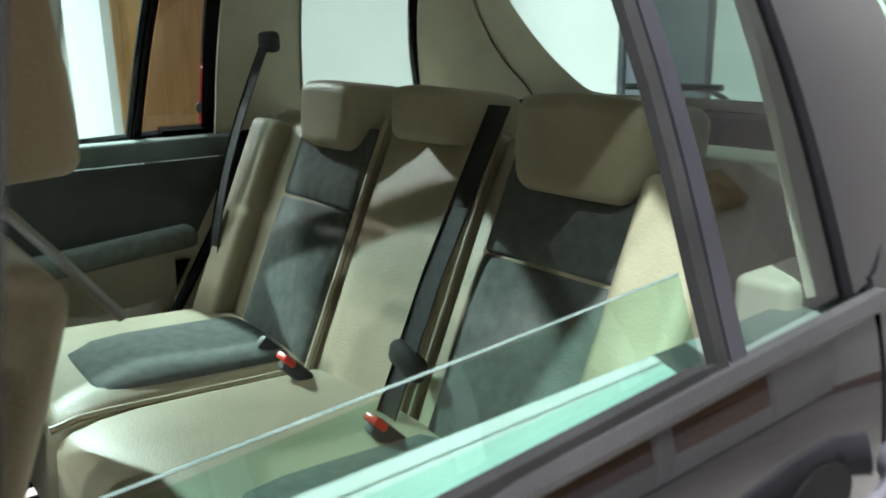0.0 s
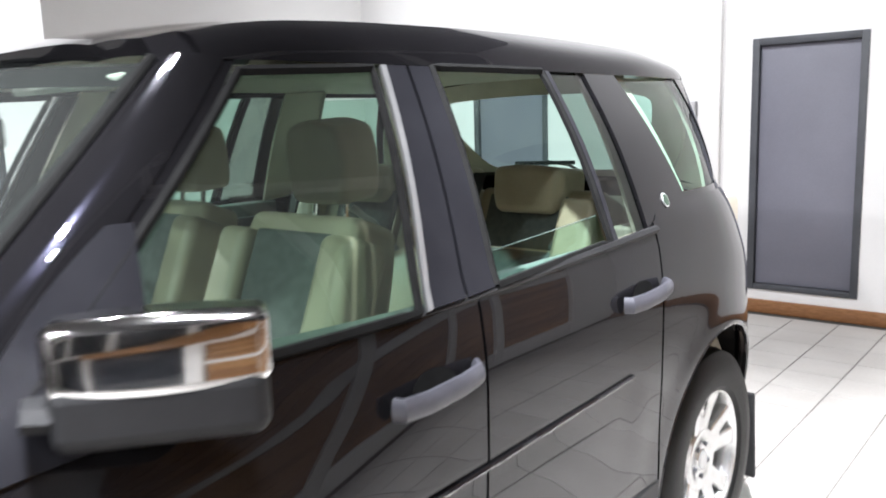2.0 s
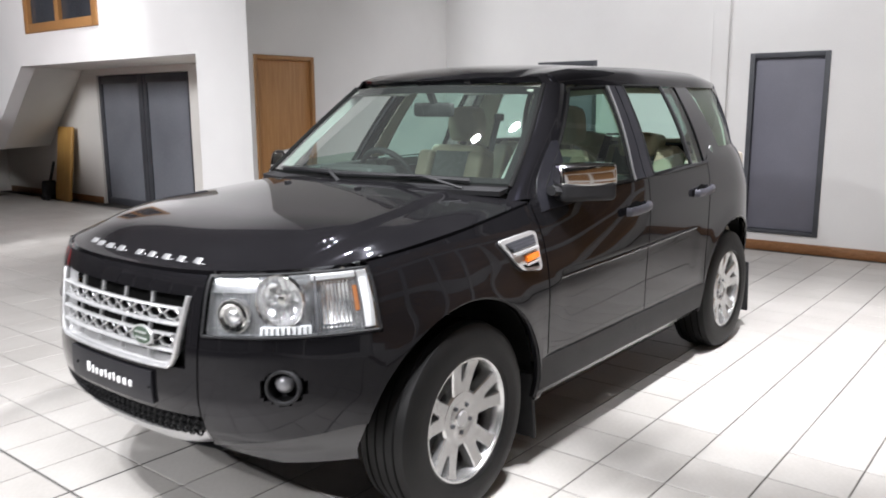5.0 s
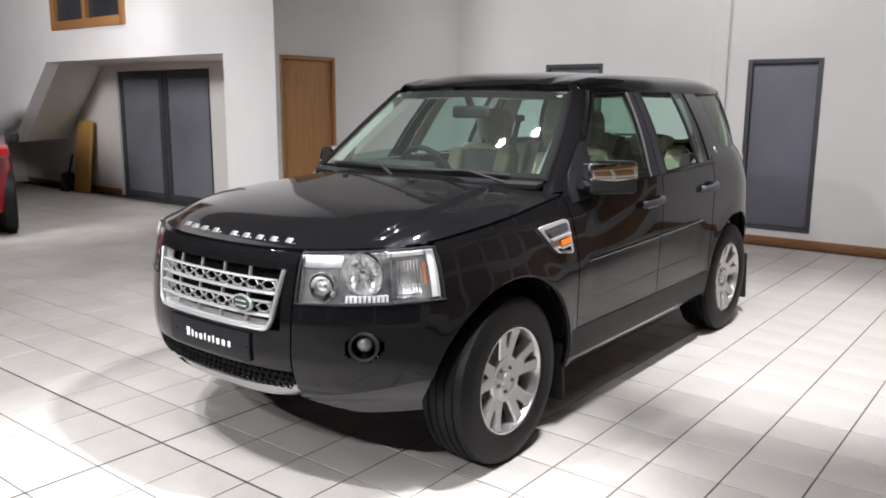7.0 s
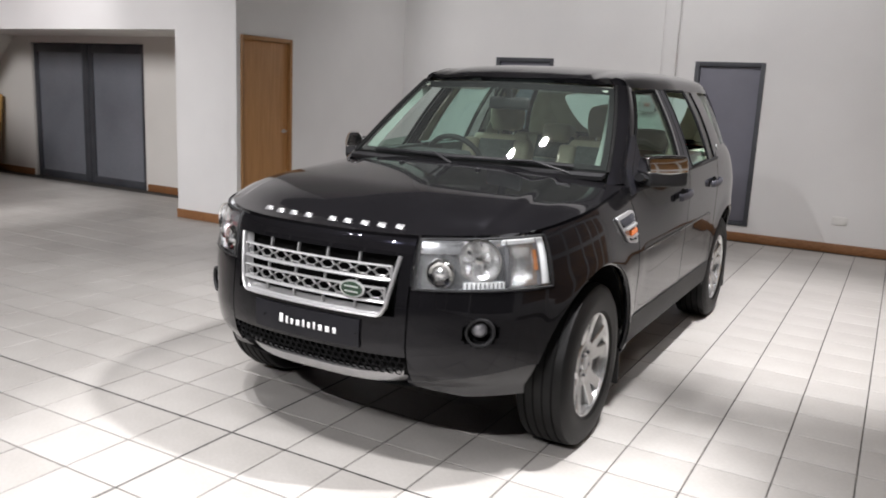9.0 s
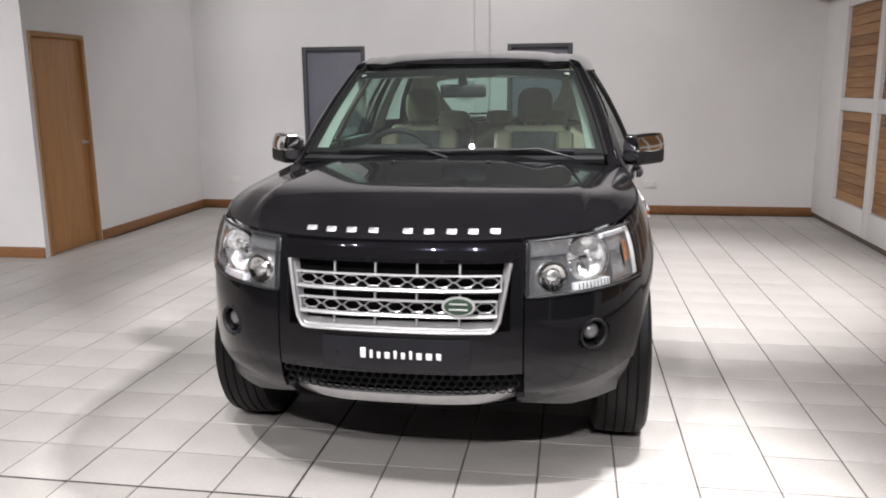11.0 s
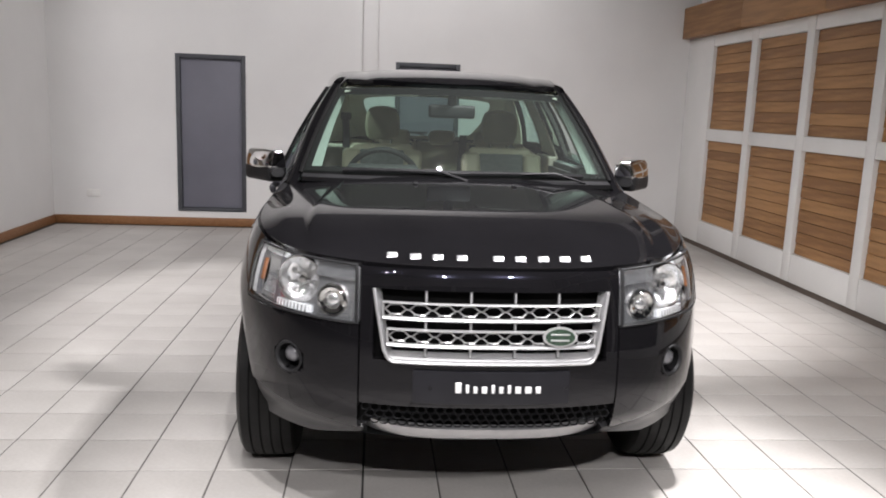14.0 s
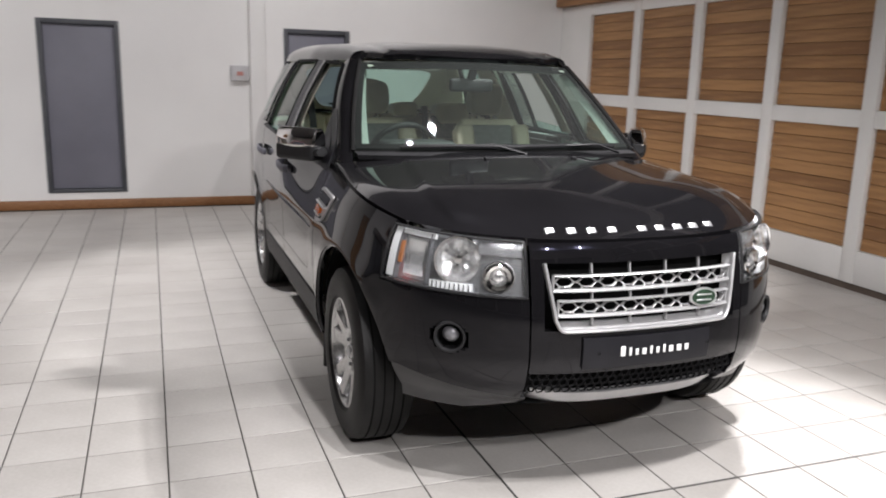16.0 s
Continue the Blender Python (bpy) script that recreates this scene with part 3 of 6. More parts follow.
slat_mesh = bpy.data.meshes.new("slat")
slat_bm.to_mesh(slat_mesh)
slat_bm.free()
slat_mesh.materials.append(CEDAR)
rnd = random.Random(5)
for y in ys:
    ym = y - PITCH + STILE + (PITCH - STILE) / 2
    for z0 in (0.31, 1.355):
        pan = thing("slatted_panel", "brown cedar panel of horizontal slats", "wall panel", "cedar wall panels")
        h = (0.915 if z0 < 1 else 0.905) / SL
        part("backing", box((EAST + 0.066, ym - 0.459, z0), (EAST + 0.09, ym + 0.459, z0 + h * SL)), CEDAR, pan, smooth=False)
        for k in range(SL):
            s = new("slat", slat_mesh)
            s.location = (EAST + 0.05 + rnd.uniform(-0.002, 0.002), ym, z0 + h * (k + 0.5))
            s.rotation_euler = (0, radians(2.5 + rnd.uniform(-0.8, 0.8)), 0)
            s.parent = pan
for k in range(6):
    y1 = BACK - 0.002 - 1.55 * k
    bx = thing("timber_beam", "brown cedar clad boxed beam above the panels", "beam", "boxed beam lengths", "structure")
    part("cladding", box((EAST - 0.10, y1 - 1.545, 2.39), (EAST + 0.098, y1, 2.74), 0.006), CEDAR, bx)

# ---- the black car: surface of the body ----
ARCH, WZ, REAR = 0.458, 0.365, 2.66
width = spl((0.22, 0.86), (0.32, 0.915), (0.45, 0.938), (0.62, 0.945), (0.80, 0.953), (0.98, 0.955), (1.10, 0.945), (1.185, 0.925), (1.25, 0.89))
nose = spl((0.32, -0.72), (0.40, -0.80), (0.47, -0.845), (0.58, -0.865), (0.70, -0.858), (0.85, -0.835), (0.95, -0.812), (1.01, -0.775))
tail = spl((0.34, 3.42), (0.45, 3.50), (0.60, 3.53), (0.80, 3.49), (1.00, 3.41), (1.20, 3.30))
NF, YF, NR, YR = 2.6, 0.15, 2.7, 2.55


slim = lambda z: 0.0759 * (max(0, min(z, 1.05) - 0.58) / 0.47) ** 2.8 + 0.37 * max(0, z - 1.05)


def shoulder(y, z):
    """How far the upper body stands in from its widest line, towards the nose and the tail."""
    if z <= 0.60:
        return 0.0
    return slim(z) * (1 - ramp01(y, 0.50, 1.45)) + 0.022 * (min(0.9, max(0, y - 2.2)) / 0.75) ** 2 * ramp01(z, 0.95, 1.235)


def front_width(z):
    return width(z) - (slim(z) if z > 0.60 else 0)


def flare(y, z):
    k = 0
    for c in (0, REAR):
        d = math.hypot(y - c, z - WZ)
        k += 0.006 * math.exp(-(max(0, d - ARCH) / 0.060) ** 2) * ramp01(z, 0.2, 0.42)
    return k


def side_x(y, z):
    w = width(z)
    if y < YF:
        t = min(1, (YF - y) / (YF - nose(z)))
        w *= (1 - t ** NF) ** (1 / NF)
    elif y > YR:
        t = min(1, (y - YR) / (tail(z) - YR))
        w *= (1 - t ** NR) ** (1 / NR)
    return w - shoulder(y, z) * min(1, w / 0.8) + flare(y, z)


def front_y(x, z):
    t = min(1, abs(x) / front_width(z))
    return YF - (YF - nose(z)) * (1 - t ** NF) ** (1 / NF)


def turn_of_x(x, z):
    return math.asin(min(1, (x / front_width(z)) ** (NF / 2)))


def turn_of_y(y, z):
    return math.acos(min(1, max(0, (YF - y) / (YF - nose(z))) ** (NF / 2)))


def corner(phi, z, push=0.0):
    x = front_width(z) * math.sin(phi) ** (2 / NF)
    y = YF - (YF - nose(z)) * math.cos(phi) ** (2 / NF)
    return Vector((x + flare(y, z) * ramp01(phi, 0.7, 1.2), y, z))


belt = lambda y: 1.148 + 0.040 * (y - 1.30)   # bottom line of the side windows
bonnet_edge_z = spl((-0.46, 1.000), (-0.2, 1.035), (0.1, 1.068), (0.52, 1.115))
arch_z = lambda y, c: WZ + math.sqrt(max(0, ARCH ** 2 - (y - c) ** 2))
arch_y = lambda z: math.sqrt(max(0, ARCH ** 2 - (z - WZ) ** 2))

car = thing("car", "black four-wheel-drive family car with cream seats", "car")
SIDES = (1, -1)


def flip(side, fn):
    return lambda u, v: (lambda p: (p[0] * side, p[1], p[2]))(fn(u, v))


# bumper: middle piece with the grille opening
GT, GB = 0.905, 0.672
def mid_piece(x, z):
    return (x, front_y(x, z), z)


xs = span(-0.438, -0.40, 2) + span(-0.395, 0.395, 22) + span(0.40, 0.438, 2)
zs = span(0.515, GB, 6) + span(GB + 0.03, GT - 0.02, 6) + span(GT, 0.972, 5)
bumper = part("front_bumper", sheet(mid_piece, xs, zs, 0.03, lambda x, z: abs(x) < 0.38 and GB < z < GT), PAINT, car, "glossy black bumper")
FOG = (0.685, 0.628)


def fog_hole(side):
    def test(u, v):
        z = mix(mix(0.405, 0.478, min(1, u * 1.1)), 0.782, v)
        p = corner(mix(turn_of_x(0.444, z), turn_of_y(-arch_y(z) if z < 0.617 else -0.39, z), u), z)
        return math.hypot(p.x - FOG[0], z - FOG[1]) < 0.056
    return test


for s in SIDES:
    def piece(u, v):
        z = mix(mix(0.405, 0.478, min(1, u * 1.1)), 0.782, v)
        y1 = -arch_y(z) if z < 0.617 else -0.39
        return corner(mix(turn_of_x(0.444, z), turn_of_y(y1, z), u), z)
    part("bumper_side", sheet(flip(s, piece), span(0, 1, 44), span(0, 1, 30), 0.03, fog_hole(s)), PAINT, bumper)

    def valance(u, v):
        z = mix(mix(0.372, 0.338, min(1, u * 2.2)), mix(0.402, 0.474, min(1, u * 1.1)), v)
        y1 = -arch_y(max(z, 0.40)) - 0.004
        p = corner(mix(turn_of_x(0.425, max(z, 0.38)), turn_of_y(y1, max(z, 0.38)), u), max(z, 0.38))
        return Vector((p.x - 0.006 - 0.010 * (1 - v) ** 2, p.y + 0.006 + 0.020 * (1 - v) ** 2, z))
    part("lower_valance", sheet(flip(s, valance), span(0, 1, 24), span(0, 1, 7), 0.03), VALANCE, bumper, "dark grey plastic lower edge")
    # fog lamp in its round pocket
    fy = front_y(FOG[0], FOG[1])
    nrm = Vector((0.52, -0.85, 0)).normalized()
    rotm = Matrix.Translation((s * FOG[0], fy, FOG[1])) @ Vector((s * nrm.x, nrm.y, 0)).to_track_quat("Z", "Y").to_matrix().to_4x4()
    for nm, prof, mt in (("fog_bezel", [(-0.005, 0.046), (0.004, 0.05), (0.004, 0.057), (-0.012, 0.060), (-0.06, 0.05), (-0.065, 0)], PLASTIC),
                         ("fog_lamp", [(-0.055, 0.0), (-0.05, 0.024), (-0.03, 0.031), (-0.018, 0.026), (-0.010, 0.014), (-0.008, 0.0)], LAMPGREY)):
        bm = lathe(prof, 28, axis="z")
        if nm == "fog_lamp":
            bmesh.ops.translate(bm, verts=bm.verts, vec=(0, 0.006, 0.004))
        bmesh.ops.transform(bm, matrix=rotm, verts=bm.verts)
        part(nm, bm, mt, bumper)

# number plate panel, mesh and skid strip below the grille
part("lower_mesh_backing", sheet(lambda x, z: (x, front_y(x, z) + 0.035, z), span(-0.435, 0.435, 12), span(0.42, 0.53, 2), 0.02), DARKVOID, bumper)
hexes = []
for r in range(3):
    for c in range(27):
        x = -0.415 + 0.0312 * c + (0.0156 if r % 2 else 0)
        z = 0.447 + r * 0.026
        if abs(x) < 0.425:
            ring = [(x + 0.0165 * math.cos(k * math.pi / 3), front_y(x, z) + 0.014, z + 0.0135 * math.sin(k * math.pi / 3)) for k in range(7)]
            hexes.append(sweep(ring, 0.0055, 0.012, 4, (0, 1, 0), False))
part("lower_mesh", join(*hexes), PLASTIC, bumper, "black honeycomb mesh", smooth=False)
part("skid_strip", sheet(lambda x, z: (x, front_y(x, z) - 0.004 + 0.04 * (abs(x) / 0.42) ** 6, z + 0.018 * (abs(x) / 0.42) ** 4), span(-0.415, 0.415, 26), span(0.375, 0.425, 4), 0.02), SATIN, bumper, "satin silver strip")
part("under_lip", sheet(lambda x, v: (x, front_y(x, 0.375) + v * 0.25, 0.375 - 0.03 * math.sin(v * math.pi / 2)), span(-0.43, 0.43, 14), span(0, 1, 4), 0.0), PLASTIC, bumper)
plate = part("number_plate", sheet(lambda x, z: (x, front_y(x, z) - 0.012, z), span(-0.262, 0.262, 12), span(0.535, 0.648, 3), 0.01), TRIMGREY, car, "blank charcoal plate with white marks")
# the dealer's mark: ten plain upright marks
x = -0.122
for wide, tall in ((0.020, 0.037), (0.011, 0.030), (0.013, 0.024), (0.018, 0.024), (0.011, 0.030), (0.014, 0.024), (0.011, 0.030), (0.019, 0.024), (0.021, 0.024), (0.017, 0.024)):
    xm = x + wide / 2
    part("plate_mark", box((x, front_y(xm, 0.59) - 0.0165, 0.576), (x + wide, front_y(xm, 0.59) - 0.0125, 0.576 + tall), 0.002, 1), WHITEPRINT, plate)
    x += wide + 0.0145
for x in (-0.205, 0.252):
    part("plate_screw", lathe([(-0.003, 0.006), (0.0, 0.005), (0.001, 0.0)], 12, (x, front_y(x, 0.59) - 0.012, 0.592), axis="y"), PLASTIC, plate)

# grille: silver frame, two bars with honeycomb, emblem
grille = part("grille", sheet(lambda x, z: (x, front_y(x, z) + 0.06, z), span(-0.40, 0.40, 12), span(GB - 0.01, GT + 0.01, 4), 0.04), DARKVOID, car, "silver grille with two mesh bars")


def gx(z):
    return 0.394 - 0.042 * (GT - z) / (GT - GB)


ring = [(gx(GT) * t, GT) for t in span(-1, 1, 16)]
ring += [(gx(z), z) for z in span(GT - 0.01, GB + 0.035, 5)]
ring += [(gx(GB) - 0.03 + 0.03 * math.cos(a), GB + 0.03 - 0.03 * math.sin(a)) for a in span(0.2, 1.57, 5)]
ring += [((gx(GB) - 0.03) * t, GB) for t in span(0.95, -0.95, 14)]
ring += [(-(gx(GB) - 0.03 + 0.03 * math.cos(a)), GB + 0.03 - 0.03 * math.sin(a)) for a in span(1.57, 0.2, 5)]
ring += [(-gx(z), z) for z in span(GB + 0.035, GT - 0.01, 5)]
edge = ring[16:] + ring[:1]
part("frame", sweep([(x, front_y(x, z) - 0.004, z) for x, z in edge], 0.014, 0.024, 8, (0, 1, 0)), SILVER, grille, "silver frame")


def flange(u, v):
    """The sloping silver face inside the frame."""
    k = min(len(edge) - 2, int(u))
    x, z = mix(edge[k][0], edge[k + 1][0], u - k), mix(edge[k][1], edge[k + 1][1], u - k)
    x1, z1 = x * (1 - 0.055 * v), mix(z, max(z, GB + 0.026), v)
    return Vector((x1, front_y(x1, z1) + 0.002 + 0.034 * v, z1))


part("flange", sheet(flange, list(range(len(edge))), span(0, 1, 3), 0.0, out=(0, 1.4, 0.79)), SILVER, grille, "sloping silver inner face")
for zc in (0.838, 0.752):
    reach = gx(zc) * 0.95
    for dz, high in ((0.026, 0.006), (-0.027, 0.014)):
        part("bar", sweep([(reach * t, front_y(reach * t, zc) + 0.002, zc + dz) for t in span(-1, 1, 20)], 0.028, high, 8), SILVER, grille)
    for t in (-1, 1):
        part("bar_end", sweep([(reach * t, front_y(reach, zc) + 0.004, zc - 0.026), (reach * t, front_y(reach, zc) + 0.004, zc + 0.026)], 0.008, 0.016, 6, (0, 1, 0)), SILVER, grille)
    cells = []
    n = 9
    for k in range(n):
        half = reach / n
        x0 = reach * (-1 + 2 * (k + 0.5) / n)
        for sx in (-1, 1):
            for sz in (-1, 1):
                pts = [(x0 + sx * half, zc + 0.002), (x0 + sx * half * 0.86, zc + 0.002), (x0 + sx * half * 0.40, zc + 0.002 + sz * 0.0155), (x0, zc + 0.002 + sz * 0.0165)]
                cells.append(sweep([(x, front_y(x, z) + 0.008, z) for x, z in pts], 0.0055, 0.014, 5, (0, 1, 0), False))
                a, b = (x0 + sx * half * 0.40, zc + 0.002 + sz * 0.0155), (x0 + sx * half * 0.58, zc + sz * 0.025)
                cells.append(sweep([(x, front_y(x, z) + 0.008, z) for x, z in (a, b)], 0.0055, 0.014, 5, (0, 1, 0), False))
    part("honeycomb", join(*cells), SILVER, grille, smooth=False)
for x in (-0.222, -0.074, 0.074, 0.222):
    for za, zb in ((0.866, GT), (0.780, 0.806), (GB + 0.018, 0.720)):
        part("rib", sweep([(x, front_y(x, za) + 0.012, za), (x, front_y(x, zb) + 0.012, zb)], 0.009, 0.016, 6, (0, 1, 0)), SILVER, grille)
em = lambda a, b, d: (0.222 + a * 0.058, front_y(0.222, 0.765) - 0.010 - d, 0.765 + b * 0.034)
part("emblem_rim", prism([(math.cos(t), math.sin(t)) for t in span(0, 2 * math.pi * 35 / 36, 35)], em, 0.008), SILVER, grille, "silver oval rim")
part("emblem", prism([(0.85 * math.cos(t), 0.82 * math.sin(t)) for t in span(0, 2 * math.pi * 35 / 36, 35)], em, 0.011), GREEN, grille, "green oval badge")
for z0 in (0.018, -0.018):
    part("emblem_bar", box((0.19, front_y(0.222, 0.765) - 0.0235, 0.765 + z0 * 0.55 - 0.003), (0.254, front_y(0.222, 0.765) - 0.0208, 0.765 + z0 * 0.55 + 0.003), 0.001, 1), SILVER, grille)

# bonnet
def bonnet_at(u, v):
    s = abs(u)
    zf = 0.982 + 0.014 * s ** 2
    ph = turn_of_y(-0.455, 1.0) * s
    f = corner(ph, zf)
    f = Vector((f.x, f.y + 0.004, zf))
    b = Vector((0.872 * s, 0.30 + 0.20 * s ** 2.4, 1.168 - 0.05 * s ** 2.2))
    p = f.lerp(b, v)
    ye = mix(-0.455, 0.50, v)
    ze = bonnet_edge_z(ye)
    f1 = corner(turn_of_y(-0.455, 1.0), 0.996)
    p.x *= (side_x(ye, ze) - 0.008) / mix(f1.x, 0.872, v)
    p.z += (ze - mix(0.996, 1.118, v)) * s ** 3
    p.z += 0.064 * (1 - v) ** 1.15 * ramp01(v, -0.02, 0.46) * (1 - 0.45 * s ** 4) * (1 - ramp01(s, 0.82, 1.0) * 0.8)
    p.z += 0.012 * (1 - ramp01(s, 0.665 - 0.03 * v, 0.715 - 0.03 * v)) * ramp01(v, 0.04, 0.22)
    return Vector((math.copysign(p.x, u), p.y, p.z))


bonnet = part("bonnet", sheet(bonnet_at, span(-1, 1, 128), [0, 0.008, 0.02, 0.04] + span(0.07, 1, 26), 0.03, out=(0, 0, 0.3)), PAINT, car, "glossy black bonnet")
# raised silver marks along the bonnet's lip
for x in (-0.336, -0.258, -0.182, -0.100, 0.024, 0.100, 0.180, 0.256, 0.332):
    yb = min((abs(bonnet_at(u / 60, 0.055).x - x), bonnet_at(u / 60, 0.055)) for u in range(-60, 61))[1]
    part("bonnet_mark", rbox((0.036, 0.026, 0.005), 0.0022, 2, 0, (x, yb.y, yb.z + 0.003), Matrix.Rotation(radians(38), 4, "X")), SATIN, bonnet, "small raised silver mark")
for x in (-0.22, 0.22):
    q = bonnet_at(x / 0.87, 0.86)
    part("washer_jet", rbox((0.022, 0.03, 0.012), 0.005, 2, 0, (x, q.y, q.z + 0.004)), PLASTIC, bonnet)

# wings with the side vents
for s in SIDES:
    ysw = span(-0.39, 0.36, 30) + [ARCH * math.sin(a) for a in span(math.asin(0.37 / ARCH), math.pi / 2, 8)] + [0.4585, 0.48, 0.50]

    def wing(y, v):
        z = mix(arch_z(y, 0) if y < ARCH else 0.30, bonnet_edge_z(y) - 0.006, v)
        return Vector((side_x(y, z), y, z))
    fender = part("front_wing", sheet(flip(s, wing), ysw, [0, 0.02, 0.05] + span(0.1, 1, 18), 0.03), PAINT, car)
    part("arch_lip", sweep([(s * (side_x(ARCH * math.cos(a), WZ + ARCH * math.sin(a)) - 0.020), ARCH * math.cos(a), WZ + ARCH * math.sin(a)) for a in span(-0.10, math.pi * 0.80, 30)], 0.022, 0.03, 8, (1, 0, 0)), PAINT, fender)
    part("mud_flap", rbox((0.20, 0.022, 0.30), 0.008, 2, 0, (s * 0.80, 0.47, 0.27), Matrix.Rotation(radians(8), 4, "X")), PLASTIC, fender)
    # side vent
    vy = lambda a: 0.446 - 0.92 * (0.478 - a)
    vz = lambda b: b - 0.004 - 0.13 * max(0, b - 0.93)
    vp = lambda a, b, d: (s * (side_x(vy(a), vz(b)) + 0.004 + d), vy(a), vz(b))
    vent = part("side_vent", prism([(0.207, 1.002), (0.207, 1.009), (0.214, 1.015), (0.445, 1.029), (0.466, 1.026), (0.476, 1.016), (0.478, 1.004), (0.474, 0.880), (0.468, 0.869), (0.455, 0.864), (0.352, 0.876), (0.330, 0.882), (0.308, 0.894)], vp, 0.010), SILVER, car, "silver side vent with an amber lamp")
    part("mesh_slot", prism([(0.236, 0.999), (0.452, 1.013), (0.452, 0.974), (0.270, 0.957)], vp, 0.0112), DARKVOID, vent, "dark mesh")
    part("fin", prism([(0.27, 0.952), (0.455, 0.966), (0.455, 0.958), (0.275, 0.942)], vp, 0.024), SILVER, vent)
    part("side_repeater", prism([(0.355, 0.934), (0.45, 0.942), (0.45, 0.919), (0.355, 0.910)], vp, 0.020), AMBER, vent, "amber lamp")
    part("mesh_slot", prism([(0.330, 0.899), (0.450, 0.906), (0.448, 0.882), (0.350, 0.888)], vp, 0.0112), DARKVOID, vent)
    part("fin", prism([(0.345, 0.902), (0.452, 0.912), (0.452, 0.904), (0.35, 0.896)], vp, 0.022), SILVER, vent)
    wires = []
    for r in range(3):
        for c in range(16):
            y = 0.244 + c * 0.0145 + (0.007 if r % 2 else 0)
            z = 0.967 + r * 0.0135 + 0.06 * (y - 0.26)
            if 0.278 - 0.02 * r < y < 0.456:
                wires.append(sweep([vp(y + 0.0075 * math.cos(k * math.pi / 3), z + 0.006 * math.sin(k * math.pi / 3), 0.013) for k in range(7)], 0.0026, 0.003, 4, (1, 0, 0), False))
    part("vent_mesh", join(*wires), HANDLE, vent, smooth=False)

    # doors
    def door_panel(y0, y1):
        def f(u, v):
            z = mix(0.492, 1.178, v)
            y = mix(y0(z), y1(z), u)
            z = mix(0.492, belt(y) - 0.010, v)
            x = side_x(y, z)
            x -= 0.003 * ramp01(z, 0.835, 0.805) * ramp01(y, 0.55, 0.66) * (1 - ramp01(y, 1.98, 2.1)) * ramp01(z, 0.5, 0.7)
            return Vector((x, y, z))
        return f
    rear_edge = lambda z: 2.19 if z > 0.72 else min(2.19, REAR - arch_y(z) - 0.012)
    fd = part("front_door", sheet(flip(s, door_panel(lambda z: 0.508, lambda z: 1.412)), span(0, 1, 26), span(0, 0.5, 8) + span(0.52, 0.58, 4) + span(0.62, 1, 9), 0.02), PAINT, car)
    rd = part("rear_door", sheet(flip(s, door_panel(lambda z: 1.420, rear_edge)), span(0, 1, 24), span(0, 0.5, 8) + span(0.52, 0.58, 4) + span(0.62, 1, 9), 0.02), PAINT, car)
    part("sill", sheet(flip(s, lambda y, z: Vector((side_x(1.3, z) + 0.006, y, z))), span(0.462, 2.2, 20), span(0.345, 0.486, 6), 0.03), PLASTIC, car, "dark grey plastic sill")
    part("sill_lip", sheet(flip(s, lambda y, z: Vector((side_x(1.3, 0.345) - 0.01 - 0.5 * (0.345 - z), y, z))), span(0.47, 2.19, 12), span(0.305, 0.343, 2), 0.02), PAINT, car)
    for dr, ym in ((fd, 1.27), (rd, 2.075)):
        hz = 1.015 if dr == fd else 1.030
        part("handle_pocket", prism([(ym + 0.055 * math.cos(t), hz + 0.034 * math.sin(t)) for t in span(0, 2 * math.pi * 23 / 24, 23)], lambda a, b, d: (s * (side_x(a, b) + 0.0015 + d), a, b), 0.001), DARKVOID, dr, smooth=False)
        part("door_handle", sweep([(s * (side_x(ym, hz) + o), ym + t, hz + 0.06 * t) for t, o in ((-0.110, 0.006), (-0.104, 0.024), (-0.055, 0.036), (0.03, 0.038), (0.092, 0.030), (0.110, 0.008))], 0.022, 0.042, 10, (0, 0, 1)), HANDLE, dr, "satin grey handle")
    part("belt_trim", sweep([(s * (side_x(y, 1.175) + 0.002), y, belt(y) - 0.006) for y in span(0.56, 2.2, 20)], 0.02, 0.022, 6), PLASTIC, car)
    part("rub_strip", sweep([(s * (side_x(y, 0.845) + 0.002), y, 0.797 + 0.0245 * (y - 0.6)) for y in span(0.60, 2.02, 16)], 0.012, 0.012, 6), PAINT, car)

    # rear quarter
    foot = 0.0 if s == 1 else 0.14
    ysq = [2.2 - 0.0] + [REAR - ARCH * math.sin(a) for a in span(math.pi / 2, 0.5, 9)] + span(2.48, 2.98, 14) + [REAR + ARCH * math.sin(a) for a in span(0.85, math.pi / 2, 8)] + span(3.14, 3.36, 8)

    def quarter(y, v):
        z0 = arch_z(y, REAR) if abs(y - REAR) < ARCH else (0.40 if y > REAR else 0.46)
        z = mix(max(z0, 0.40), 1.196 + 0.039 * ramp01(y, 2.2 + foot, 2.27 + foot), v)
        return Vector((side_x(min(y, tail(z) - 0.02), z), y, z))
    qp = part("rear_quarter", sheet(flip(s, quarter), ysq, [0, 0.02, 0.05] + span(0.1, 1, 18), 0.03), PAINT, car)
    part("arch_lip", sweep([(s * (side_x(REAR + ARCH * math.cos(a), WZ + ARCH * math.sin(a)) - 0.012), REAR + ARCH * math.cos(a), WZ + ARCH * math.sin(a)) for a in span(0.05, math.pi + 0.1, 30)], 0.022, 0.03, 8, (1, 0, 0)), PAINT, qp)
    part("mud_flap", rbox((0.20, 0.022, 0.34), 0.008, 2, 0, (s * 0.80, REAR + 0.47, 0.29), Matrix.Rotation(radians(6), 4, "X")), PLASTIC, qp)
